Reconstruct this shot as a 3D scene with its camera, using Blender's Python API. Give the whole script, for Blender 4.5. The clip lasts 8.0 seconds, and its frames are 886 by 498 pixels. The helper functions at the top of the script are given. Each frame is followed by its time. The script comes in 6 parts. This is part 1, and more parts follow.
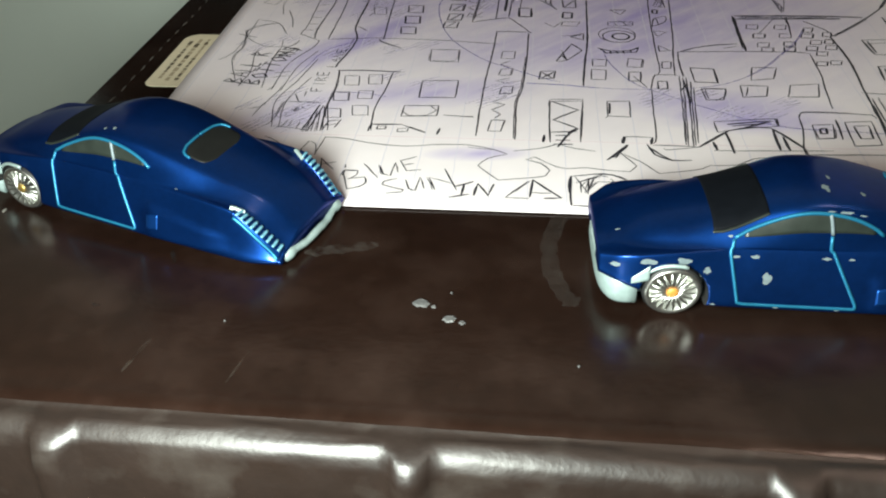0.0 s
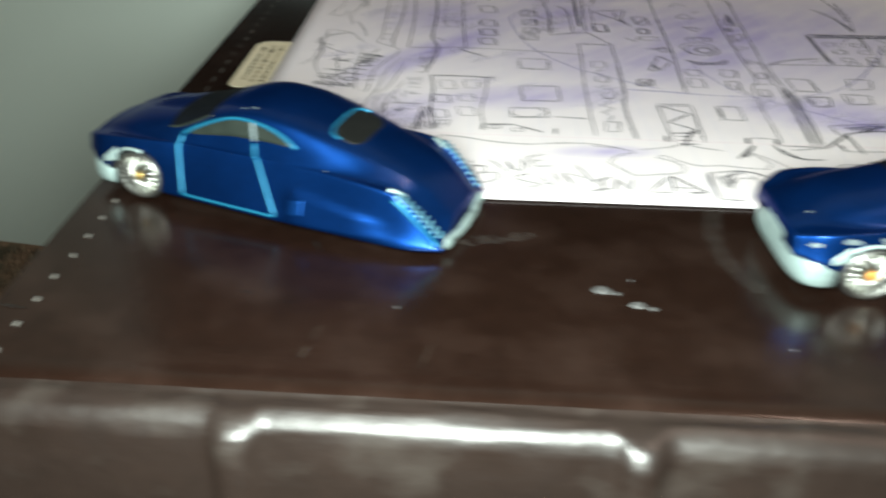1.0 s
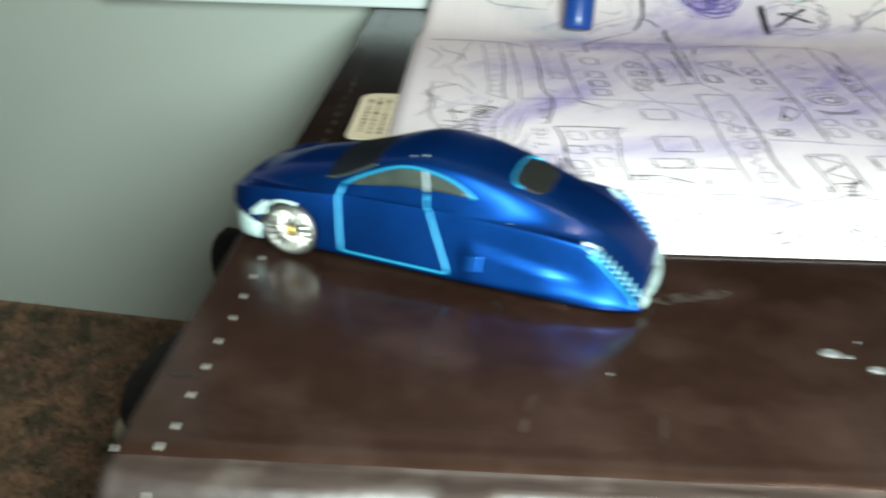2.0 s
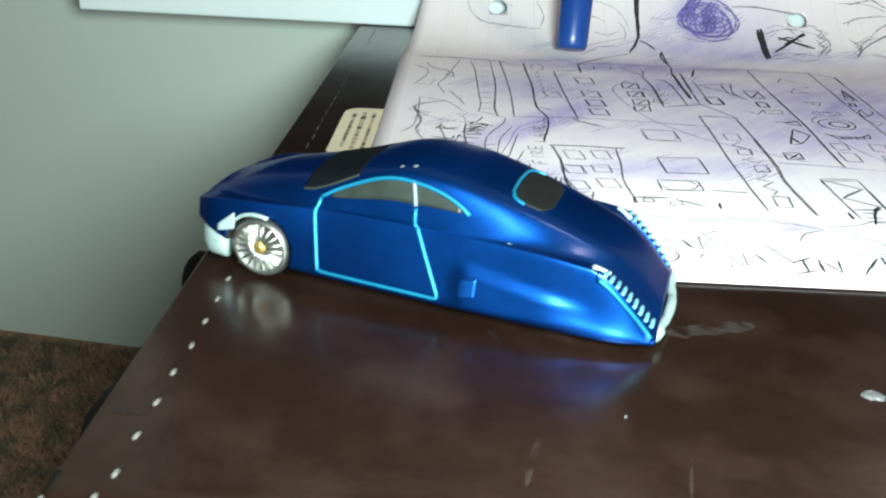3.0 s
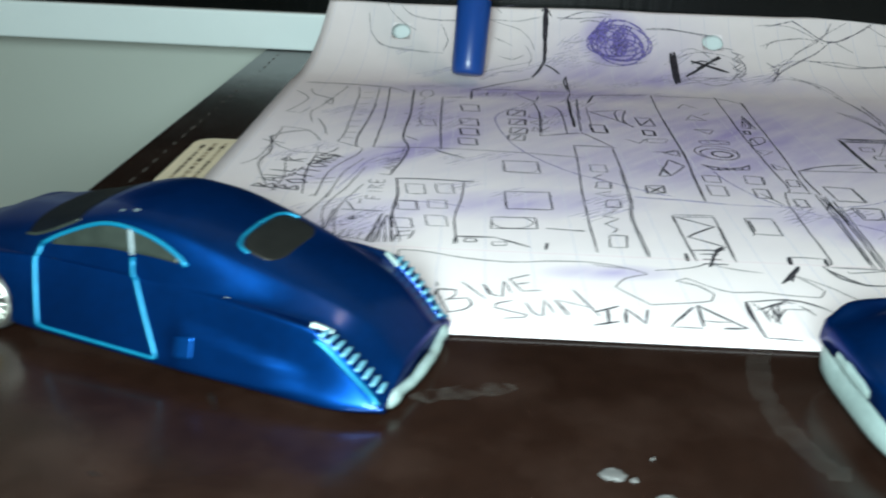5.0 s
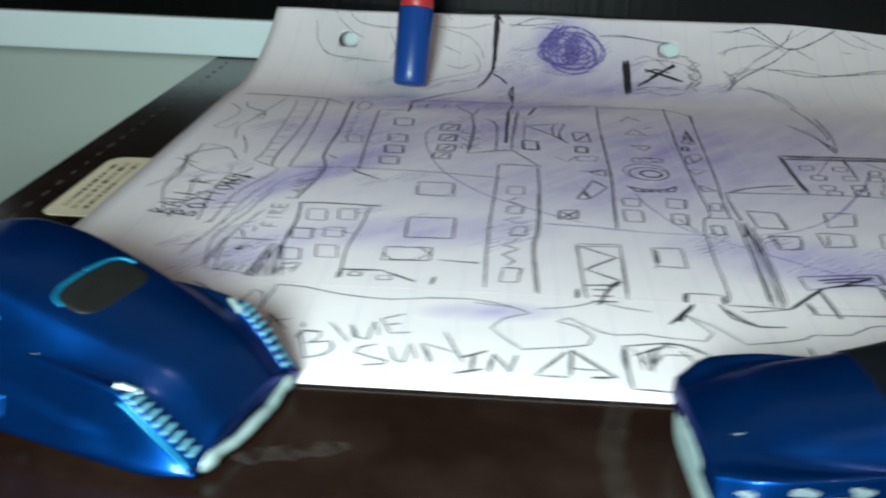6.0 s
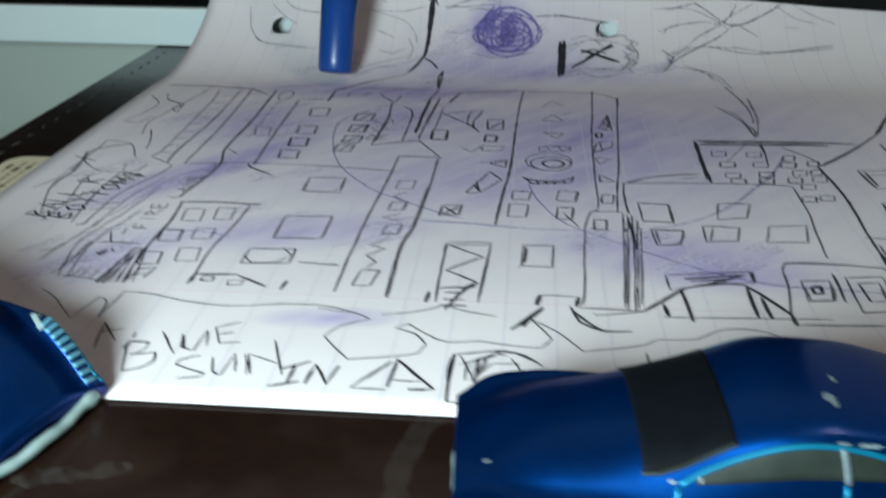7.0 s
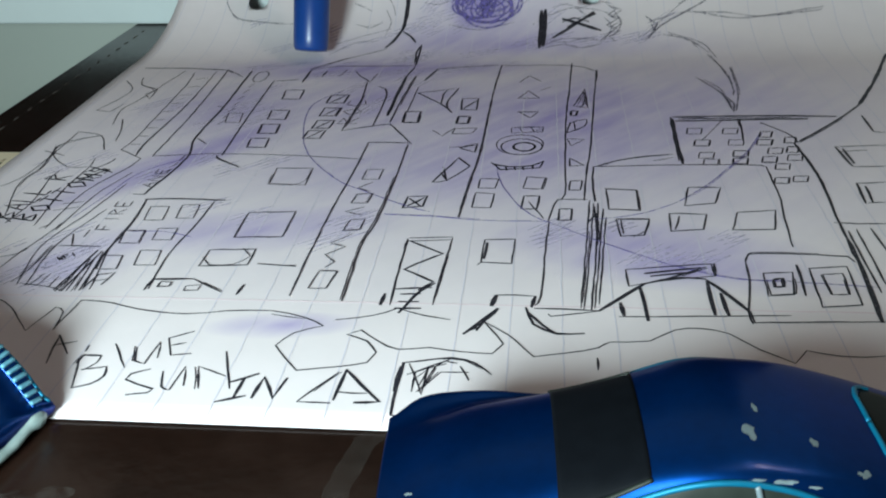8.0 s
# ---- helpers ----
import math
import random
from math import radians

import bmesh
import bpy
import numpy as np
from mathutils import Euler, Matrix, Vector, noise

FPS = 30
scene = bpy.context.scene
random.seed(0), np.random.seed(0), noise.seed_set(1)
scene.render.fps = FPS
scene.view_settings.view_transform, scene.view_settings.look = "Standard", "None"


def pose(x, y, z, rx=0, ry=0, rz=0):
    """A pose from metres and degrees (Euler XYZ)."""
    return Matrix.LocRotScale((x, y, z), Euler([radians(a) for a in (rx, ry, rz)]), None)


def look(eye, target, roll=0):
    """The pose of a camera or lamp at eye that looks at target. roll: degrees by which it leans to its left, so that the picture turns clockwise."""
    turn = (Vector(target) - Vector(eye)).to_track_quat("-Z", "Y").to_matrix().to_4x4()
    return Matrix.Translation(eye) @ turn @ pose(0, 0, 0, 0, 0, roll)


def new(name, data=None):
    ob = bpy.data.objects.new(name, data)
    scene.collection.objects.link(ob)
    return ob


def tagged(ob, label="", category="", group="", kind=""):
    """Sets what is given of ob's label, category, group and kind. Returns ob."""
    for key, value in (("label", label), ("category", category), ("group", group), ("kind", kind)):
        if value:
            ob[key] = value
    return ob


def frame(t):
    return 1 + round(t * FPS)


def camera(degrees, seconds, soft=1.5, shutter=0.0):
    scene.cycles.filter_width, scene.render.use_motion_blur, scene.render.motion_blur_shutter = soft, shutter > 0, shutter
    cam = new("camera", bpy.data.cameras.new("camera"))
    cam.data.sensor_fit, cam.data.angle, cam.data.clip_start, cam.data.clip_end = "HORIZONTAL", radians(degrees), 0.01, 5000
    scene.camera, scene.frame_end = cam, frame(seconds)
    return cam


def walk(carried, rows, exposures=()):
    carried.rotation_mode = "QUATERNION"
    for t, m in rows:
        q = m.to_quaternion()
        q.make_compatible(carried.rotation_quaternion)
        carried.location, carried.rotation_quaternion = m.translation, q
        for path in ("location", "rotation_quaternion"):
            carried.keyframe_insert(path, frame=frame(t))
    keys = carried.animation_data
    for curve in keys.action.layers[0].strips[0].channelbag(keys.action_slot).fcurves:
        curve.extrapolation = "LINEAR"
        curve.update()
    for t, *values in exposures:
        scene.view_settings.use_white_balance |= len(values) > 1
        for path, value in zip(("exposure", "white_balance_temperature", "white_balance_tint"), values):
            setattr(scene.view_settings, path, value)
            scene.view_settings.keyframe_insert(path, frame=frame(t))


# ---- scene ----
import functools

cam = camera(53.52, 8.0, soft=2.0, shutter=0.85)
PATH = [
    (0, (-0.00027, 0.01128, 0.10033), (-0.2949, 1.6204, -1.0503), -1.50),
    (0.0667, (-0.00050, 0.01120, 0.10010), (-0.2945, 1.6210, -1.0480), -1.50),
    (0.4, (-0.00868, 0.00953, 0.09186), (-0.2152, 1.6602, -1.0260), -1.63),
    (0.5, (-0.01154, 0.00942, 0.08966), (-0.2431, 1.6702, -1.0004), -1.02),
    (0.6, (-0.01616, 0.00798, 0.08893), (-0.2386, 1.6778, -0.9923), -0.73),
    (0.9, (-0.03386, 0.00766, 0.08447), (-0.2277, 1.7005, -0.9602), 0.56),
    (1, (-0.04167, 0.00661, 0.08364), (-0.2134, 1.7081, -0.9534), 1.22),
    (1.1, (-0.04549, 0.00813, 0.08140), (-0.2516, 1.7143, -0.9318), 0.83),
    (1.4, (-0.05604, 0.00808, 0.07763), (-0.2618, 1.7331, -0.8640), 1.46),
    (1.4667, (-0.05850, 0.00790, 0.07680), (-0.2670, 1.7375, -0.8985), 0.56),
    (1.5, (-0.05965, 0.00791, 0.07647), (-0.2689, 1.7393, -0.9025), 0.46),
    (1.5333, (-0.06070, 0.00840, 0.07630), (-0.2675, 1.7425, -0.9055), 0.58),
    (1.6, (-0.06246, 0.00962, 0.07602), (-0.2636, 1.7486, -0.9149), 0.92),
    (1.9, (-0.07141, 0.01549, 0.07441), (-0.2262, 1.7765, -0.8316), 0.97),
    (2, (-0.07455, 0.01551, 0.07500), (-0.2605, 1.7858, -0.8369), 0.80),
    (2.1, (-0.07929, 0.01669, 0.07343), (-0.2734, 1.7912, -0.8324), 0.64),
    (2.2, (-0.08307, 0.01716, 0.07198), (-0.2673, 1.7965, -0.8224), 0.90),
    (3.3, (-0.07520, 0.03280, 0.06542), (-0.2197, 1.8462, -0.7657), 2.41),
    (3.4, (-0.07456, 0.03324, 0.06651), (-0.2242, 1.8483, -0.7612), 2.61),
    (3.4667, (-0.07410, 0.03420, 0.06760), (-0.2225, 1.8497, -0.7660), 2.78),
    (3.5, (-0.07391, 0.03458, 0.06809), (-0.2220, 1.8503, -0.7573), 2.83),
    (3.5333, (-0.07340, 0.03470, 0.06790), (-0.2230, 1.8509, -0.7490), 2.78),
    (3.6, (-0.07217, 0.03493, 0.06625), (-0.2279, 1.8522, -0.7564), 2.48),
    (3.9, (-0.06289, 0.03841, 0.06571), (-0.2326, 1.8578, -0.7602), 2.32),
    (4, (-0.06150, 0.03861, 0.06566), (-0.2302, 1.8597, -0.7438), 2.35),
    (4.1, (-0.05968, 0.04052, 0.06660), (-0.2241, 1.8615, -0.7273), 2.51),
    (4.4, (-0.05479, 0.04357, 0.06785), (-0.2234, 1.8668, -0.7219), 2.33),
    (4.5, (-0.05082, 0.04539, 0.06557), (-0.2267, 1.8686, -0.7375), 1.95),
    (4.6, (-0.05053, 0.04471, 0.06356), (-0.2218, 1.8693, -0.7451), 2.01),
    (4.7, (-0.04805, 0.04488, 0.06552), (-0.2214, 1.8700, -0.7337), 1.93),
    (5.8, (-0.02271, 0.05912, 0.06523), (-0.2408, 1.8681, -0.7595), 1.42),
    (5.9, (-0.02030, 0.05935, 0.06647), (-0.2479, 1.8676, -0.7559), 0.97),
    (6, (-0.01589, 0.06027, 0.07085), (-0.2434, 1.8670, -0.7562), 1.35),
    (6.1, (-0.01255, 0.06127, 0.07001), (-0.2497, 1.8671, -0.7664), 1.15),
    (6.4, (-0.00674, 0.06526, 0.07001), (-0.2206, 1.8673, -0.7784), 1.63),
    (6.5, (-0.00314, 0.06585, 0.06743), (-0.2347, 1.8674, -0.7697), 0.85),
    (6.6, (-0.00039, 0.06681, 0.07102), (-0.2298, 1.8617, -0.7793), 1.56),
    (6.9, (0.00947, 0.06984, 0.07317), (-0.2723, 1.8445, -0.7940), -0.68),
    (7, (0.01507, 0.07078, 0.07430), (-0.2843, 1.8388, -0.8115), -0.59),
    (7.1, (0.01582, 0.06938, 0.07197), (-0.2890, 1.8358, -0.8244), -0.81),
    (7.5, (0.02148, 0.07399, 0.07420), (-0.2961, 1.8238, -0.8408), -1.36),
    (8, (0.02510, 0.07819, 0.08111), (-0.3098, 1.7846, -0.9068), -2.76),
]
walk(cam, [(t, look(eye, target, roll)) for t, eye, target, roll in PATH], [
    (0.0, -0.1, 6900, 10), (1.0, 0.06, 6700, 8), (1.5, 0.38, 6600, 6), (2.2, 0.6, 6400, 5), (3.5, 0.45, 6200, 4), (4.5, 0.12, 6100, 4), (6.0, -0.18, 6000, 3), (6.5, -0.36, 5900, 3), (8.0, -0.3, 6000, 5)])

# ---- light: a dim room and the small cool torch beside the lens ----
world = bpy.data.worlds.new("room_air")
scene.world = world
world.use_nodes = True
world.node_tree.nodes["Background"].inputs["Color"].default_value = (1.0, 0.85, 0.7, 1)
world.node_tree.nodes["Background"].inputs["Strength"].default_value = 0.01

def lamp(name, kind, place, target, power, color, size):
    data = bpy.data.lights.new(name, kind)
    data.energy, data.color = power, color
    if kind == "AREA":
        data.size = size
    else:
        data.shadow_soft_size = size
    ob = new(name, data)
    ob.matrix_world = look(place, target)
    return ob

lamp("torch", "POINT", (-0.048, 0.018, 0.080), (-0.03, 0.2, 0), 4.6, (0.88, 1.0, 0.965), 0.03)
lamp("room_bulb", "POINT", (0.62, 0.3, 1.5), (0, 0, 0), 10.0, (1.0, 0.72, 0.62), 0.06)


# ---- materials ----
def material(name, base, rough=0.5, metal=0.0, dark=0.8, scale=300.0, bump=0.0, bump_scale=900.0, coat=0.0,
             stain=None, stain_scale=40.0, stain_at=0.62, spread=0.08, sheen=0.0, spec=0.5):
    m = bpy.data.materials.new(name)
    m.use_nodes = True
    t = m.node_tree
    b = t.nodes["Principled BSDF"]
    b.inputs["Roughness"].default_value, b.inputs["Metallic"].default_value = rough, metal
    b.inputs["Coat Weight"].default_value = coat
    b.inputs["Coat Roughness"].default_value = 0.06
    b.inputs["Specular IOR Level"].default_value = spec
    b.inputs["Sheen Weight"].default_value = sheen
    co = t.nodes.new("ShaderNodeTexCoord")
    def noise_node(s, detail=5.0):
        n = t.nodes.new("ShaderNodeTexNoise")
        n.inputs["Scale"].default_value, n.inputs["Detail"].default_value = s, detail
        t.links.new(co.outputs["Object"], n.inputs["Vector"])
        return n
    fine, broad = noise_node(scale), noise_node(scale / 9.0, 3.0)
    mixed = t.nodes.new("ShaderNodeMath")
    mixed.operation = "MULTIPLY_ADD"
    t.links.new(fine.outputs["Fac"], mixed.inputs[0])
    mixed.inputs[1].default_value = 0.5
    half = t.nodes.new("ShaderNodeMath")
    half.operation = "MULTIPLY"
    half.inputs[1].default_value = 0.5
    t.links.new(broad.outputs["Fac"], half.inputs[0])
    t.links.new(half.outputs[0], mixed.inputs[2])
    ramp = t.nodes.new("ShaderNodeValToRGB")
    ramp.color_ramp.elements[0].position, ramp.color_ramp.elements[1].position = 0.3, 0.7
    ramp.color_ramp.elements[0].color = (*[c * dark for c in base], 1)
    ramp.color_ramp.elements[1].color = (*base, 1)
    t.links.new(mixed.outputs[0], ramp.inputs["Fac"])
    out = ramp.outputs["Color"]
    if stain:
        n = noise_node(stain_scale, 6.0)
        mask = t.nodes.new("ShaderNodeMapRange")
        mask.inputs["From Min"].default_value, mask.inputs["From Max"].default_value = stain_at, stain_at + spread
        t.links.new(n.outputs["Fac"], mask.inputs["Value"])
        mix = t.nodes.new("ShaderNodeMix")
        mix.data_type = "RGBA"
        t.links.new(mask.outputs[0], mix.inputs["Factor"])
        t.links.new(out, mix.inputs["A"])
        mix.inputs["B"].default_value = (*stain, 1)
        out = mix.outputs["Result"]
    t.links.new(out, b.inputs["Base Color"])
    wear = t.nodes.new("ShaderNodeMapRange")
    wear.inputs["To Min"].default_value, wear.inputs["To Max"].default_value = max(rough - 0.07, 0.02), min(rough + 0.1, 1)
    t.links.new(broad.outputs["Fac"], wear.inputs["Value"])
    t.links.new(wear.outputs[0], b.inputs["Roughness"])
    if bump:
        n = noise_node(bump_scale, 4.0)
        bp = t.nodes.new("ShaderNodeBump")
        bp.inputs["Strength"].default_value, bp.inputs["Distance"].default_value = bump, 0.0004
        t.links.new(n.outputs["Fac"], bp.inputs["Height"])
        t.links.new(bp.outputs["Normal"], b.inputs["Normal"])
    return m

LEATHER = material("brown_leather", (0.0122, 0.0057, 0.0039), 0.2, spec=0.36, dark=0.6, scale=260, bump=0.09, bump_scale=600, stain=(0.02, 0.0112, 0.0086), stain_scale=55, stain_at=0.48, spread=0.3)
SPINE = material("rubbed_brown_leather", (0.0145, 0.0085, 0.0065), 0.4, dark=0.6, scale=220, bump=0.4, bump_scale=300, stain=(0.026, 0.020, 0.017), stain_scale=90, stain_at=0.55, spread=0.2, spec=0.6)
THREAD = material("cream_thread", (0.095, 0.088, 0.078), 0.8, dark=0.6, scale=2500)
PAGES = material("page_block", (0.5, 0.44, 0.33), 0.9, dark=0.6, scale=700)
PAPER = material("ruled_paper", (0.84, 0.78, 0.8), 0.85, dark=0.93, scale=140, bump=0.12, bump_scale=120)

def translucent(mat, share):
    t = mat.node_tree
    b = t.nodes["Principled BSDF"]
    thin, mix = t.nodes.new("ShaderNodeBsdfTranslucent"), t.nodes.new("ShaderNodeMixShader")
    thin.inputs["Color"].default_value = (0.8, 0.78, 0.8, 1)
    mix.inputs[0].default_value = share
    t.links.new(b.outputs[0], mix.inputs[1])
    t.links.new(thin.outputs[0], mix.inputs[2])
    t.links.new(mix.outputs[0], t.nodes["Material Output"].inputs["Surface"])

translucent(PAPER, 0.13)

def wash(mat, tint, spots):
    """Pen shading rubbed into a sheet: soft patches (centre u, v, half sizes, degrees, strength), in millimetres."""
    t = mat.node_tree
    b = t.nodes["Principled BSDF"]
    co = t.nodes.new("ShaderNodeTexCoord")
    total = None
    for u, v, ru, rv, turn, strength in spots:
        mp = t.nodes.new("ShaderNodeMapping")
        mp.vector_type = "TEXTURE"
        mp.inputs["Location"].default_value = (u / 1000, v / 1000, 0)
        mp.inputs["Rotation"].default_value = (0, 0, radians(turn))
        mp.inputs["Scale"].default_value = (ru / 1000, rv / 1000, 1)
        t.links.new(co.outputs["Object"], mp.inputs["Vector"])
        g = t.nodes.new("ShaderNodeTexGradient")
        g.gradient_type = "SPHERICAL"
        t.links.new(mp.outputs["Vector"], g.inputs["Vector"])
        add = t.nodes.new("ShaderNodeMath")
        add.operation = "MULTIPLY_ADD"
        t.links.new(g.outputs["Fac"], add.inputs[0])
        add.inputs[1].default_value = strength
        if total:
            t.links.new(total, add.inputs[2])
        else:
            add.inputs[2].default_value = 0.0
        total = add.outputs[0]
    n = t.nodes.new("ShaderNodeTexNoise")
    n.inputs["Scale"].default_value, n.inputs["Detail"].default_value = 1.0, 8.0
    grain = t.nodes.new("ShaderNodeMapping")
    grain.vector_type = "TEXTURE"
    grain.inputs["Rotation"].default_value = (0, 0, radians(48))
    grain.inputs["Scale"].default_value = (0.02, 0.0045, 0.01)
    t.links.new(co.outputs["Object"], grain.inputs["Vector"])
    t.links.new(grain.outputs["Vector"], n.inputs["Vector"])
    ramp = t.nodes.new("ShaderNodeMapRange")
    ramp.inputs["From Min"].default_value, ramp.inputs["From Max"].default_value = 0.3, 0.65
    ramp.inputs["To Min"].default_value, ramp.inputs["To Max"].default_value = 0.6, 1.05
    t.links.new(n.outputs["Fac"], ramp.inputs["Value"])
    amount = t.nodes.new("ShaderNodeMath")
    amount.operation, amount.use_clamp = "MULTIPLY", True
    t.links.new(total, amount.inputs[0])
    t.links.new(ramp.outputs[0], amount.inputs[1])
    mix = t.nodes.new("ShaderNodeMix")
    mix.data_type = "RGBA"
    t.links.new(amount.outputs[0], mix.inputs["Factor"])
    t.links.new(b.inputs["Base Color"].links[0].from_socket, mix.inputs["A"])
    mix.inputs["B"].default_value = (*tint, 1)
    t.links.new(mix.outputs["Result"], b.inputs["Base Color"])

wash(PAPER, (0.38, 0.32, 0.6), [
    (106, 192, 13, 12, 0, 1.5), (112, 186, 42, 24, 0, 0.55), (95, 110, 120, 85, 0, 0.48), (150, 100, 60, 60, 0, 0.33),
    (40, 88, 44, 9, 50, 1.0), (43, 125, 26, 24, 0, 0.63), (75, 156, 62, 12, 0, 0.92), (84, 132, 26, 24, 0, 0.58),
    (128, 117, 34, 40, 0, 0.42), (146, 52, 34, 11, -8, 0.80), (152, 43, 34, 7, -6, 0.63), (70, 57, 32, 10, 10, 0.75),
    (84, 24.5, 14, 4, 5, 0.92), (35, 42, 20, 15, 40, 0.69), (115, 173, 80, 11, 0, 0.58), (175, 135, 60, 40, 0, 0.40), (100, 85, 40, 20, 0, 0.40)])
INK = material("black_pen_ink", (0.016, 0.015, 0.026), 0.6, dark=0.6, scale=900)
FAINT = material("thin_pen_ink", (0.11, 0.1, 0.15), 0.7, dark=0.6, scale=900)
PALE_VIOLET = material("rubbed_violet_ink", (0.58, 0.53, 0.71), 0.8, dark=0.75, scale=900)
VIOLET = material("violet_pen_ink", (0.18, 0.15, 0.46), 0.7, dark=0.7, scale=900)

def patchy(mat, scale, low, high, least):
    """Pen ink that skips on the paper's grain: see-through where the noise is low."""
    t = mat.node_tree
    co = t.nodes.new("ShaderNodeTexCoord")
    n = t.nodes.new("ShaderNodeTexNoise")
    n.inputs["Scale"].default_value, n.inputs["Detail"].default_value = scale, 4.0
    t.links.new(co.outputs["Object"], n.inputs["Vector"])
    r = t.nodes.new("ShaderNodeMapRange")
    r.inputs["From Min"].default_value, r.inputs["From Max"].default_value = low, high
    r.inputs["To Min"].default_value = least
    t.links.new(n.outputs["Fac"], r.inputs["Value"])
    clear, mix = t.nodes.new("ShaderNodeBsdfTransparent"), t.nodes.new("ShaderNodeMixShader")
    t.links.new(r.outputs[0], mix.inputs[0])
    t.links.new(clear.outputs[0], mix.inputs[1])
    t.links.new(t.nodes["Principled BSDF"].outputs[0], mix.inputs[2])
    t.links.new(mix.outputs[0], t.nodes["Material Output"].inputs["Surface"])

patchy(INK, 1500, 0.32, 0.5, 0.7)
patchy(FAINT, 1300, 0.36, 0.6, 0.15)
patchy(VIOLET, 900, 0.35, 0.6, 0.2)
patchy(PALE_VIOLET, 700, 0.35, 0.62, 0.0)
MARGIN = material("pale_pink_rule", (0.79, 0.67, 0.71), 0.85, dark=0.9, scale=300)
RULE = material("pale_blue_rule", (0.68, 0.66, 0.75), 0.85, dark=0.9, scale=300)
LABEL = material("cream_label", (0.62, 0.55, 0.4), 0.6, dark=0.85, scale=500)
LABEL_INK = material("label_print", (0.085, 0.065, 0.04), 0.7)
PALE_PRINT = material("faded_label_print", (0.34, 0.28, 0.19), 0.7)
BLUE = material("metallic_blue_paint", (0.0028, 0.043, 0.215), 0.37, metal=0.92, dark=0.75, scale=900, coat=0.35)
BLUE.node_tree.nodes["Principled BSDF"].inputs["Coat Roughness"].default_value = 0.2
# the flakes turn to deep navy at a flat angle
BLUE.node_tree.nodes["Principled BSDF"].inputs["Specular Tint"].default_value = (0.12, 0.1, 0.4, 1)
TRIM = material("light_blue_metallic_line", (0.012, 0.175, 0.31), 0.4, metal=0.5, scale=900)
# the blue paint, lightened to stand for light on the skirt's chamfer
SCOOP = material("lit_blue_metallic_paint", (0.004, 0.062, 0.28), 0.4, metal=0.85, scale=900)
LOUVRE = material("pale_blue_louvre", (0.14, 0.36, 0.47), 0.4, metal=0.3, dark=0.7, scale=900)
BARE = material("bare_grey_metal", (0.33, 0.43, 0.42), 0.45, metal=0.35, dark=0.7, scale=900)
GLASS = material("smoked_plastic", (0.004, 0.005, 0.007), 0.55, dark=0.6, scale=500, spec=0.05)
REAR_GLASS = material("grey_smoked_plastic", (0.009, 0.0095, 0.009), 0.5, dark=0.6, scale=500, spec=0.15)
CHIP = material("chipped_grey_metal", (0.17, 0.22, 0.24), 0.5, metal=0.2, dark=0.6, scale=1500)
# lit copy of the smoked plastic: light on the panes is in its base colour
GLASS_LIT = material("lit_scuffed_smoked_plastic", (0.02, 0.026, 0.022), 0.36, dark=0.5, scale=500, spec=0.35)
TYRE = material("black_plastic_tyre", (0.02, 0.02, 0.02), 0.5, scale=900)
CHROME = material("chrome_rim", (0.76, 0.77, 0.73), 0.34, metal=1.0, dark=0.7, scale=900)
BRASS = material("brass_axle_end", (0.5, 0.33, 0.1), 0.35, metal=0.8, scale=900)
RUST = material("orange_axle_end", (0.7, 0.3, 0.06), 0.5, metal=0.3, scale=900)
BEZEL = material("white_gloss_plastic", (0.68, 0.76, 0.77), 0.35, dark=0.95, scale=60)
SCREEN = material("black_screen", (0.0025, 0.0035, 0.0035), 0.2, dark=0.7, scale=60, spec=0.3)

def streaked(mat, strength):
    """Fine upright unevenness, as on a wiped screen."""
    t = mat.node_tree
    co, mp = t.nodes.new("ShaderNodeTexCoord"), t.nodes.new("ShaderNodeMapping")
    mp.inputs["Scale"].default_value = (260, 1, 9)
    t.links.new(co.outputs["Object"], mp.inputs["Vector"])
    n, bp = t.nodes.new("ShaderNodeTexNoise"), t.nodes.new("ShaderNodeBump")
    n.inputs["Scale"].default_value, n.inputs["Detail"].default_value = 1.0, 4.0
    t.links.new(mp.outputs["Vector"], n.inputs["Vector"])
    bp.inputs["Strength"].default_value, bp.inputs["Distance"].default_value = strength, 0.0004
    t.links.new(n.outputs["Fac"], bp.inputs["Height"])
    t.links.new(bp.outputs["Normal"], t.nodes["Principled BSDF"].inputs["Normal"])

streaked(SCREEN, 0.5)
MARKER = material("blue_marker_plastic", (0.01, 0.05, 0.24), 0.3, dark=0.85, scale=300)
MARKER_RED = material("red_marker_band", (0.5, 0.03, 0.03), 0.4)
WALL = material("grey_green_wall_paint", (0.55, 0.61, 0.56), 0.7, dark=0.9, scale=8, bump=0.1, bump_scale=300)
CARPET = material("brown_carpet", (0.3, 0.185, 0.115), 0.95, dark=0.3, scale=260, stain=(0.1, 0.08, 0.05), stain_scale=70, stain_at=0.45, spread=0.15)
WOOD = material("dark_wood", (0.08, 0.05, 0.03), 0.5, dark=0.6, scale=60)
CLOTH = material("black_shoe_mesh", (0.012, 0.012, 0.014), 0.85, dark=0.6, scale=700, bump=0.4, bump_scale=1500)
SOLE = material("beige_rubber_sole", (0.5, 0.45, 0.34), 0.7, dark=0.8, scale=200)
RED = material("red_shoe_stripe", (0.5, 0.02, 0.03), 0.6)
FLECK = material("waxy_white_fleck", (0.1, 0.1, 0.1), 0.5, dark=0.6, scale=900)

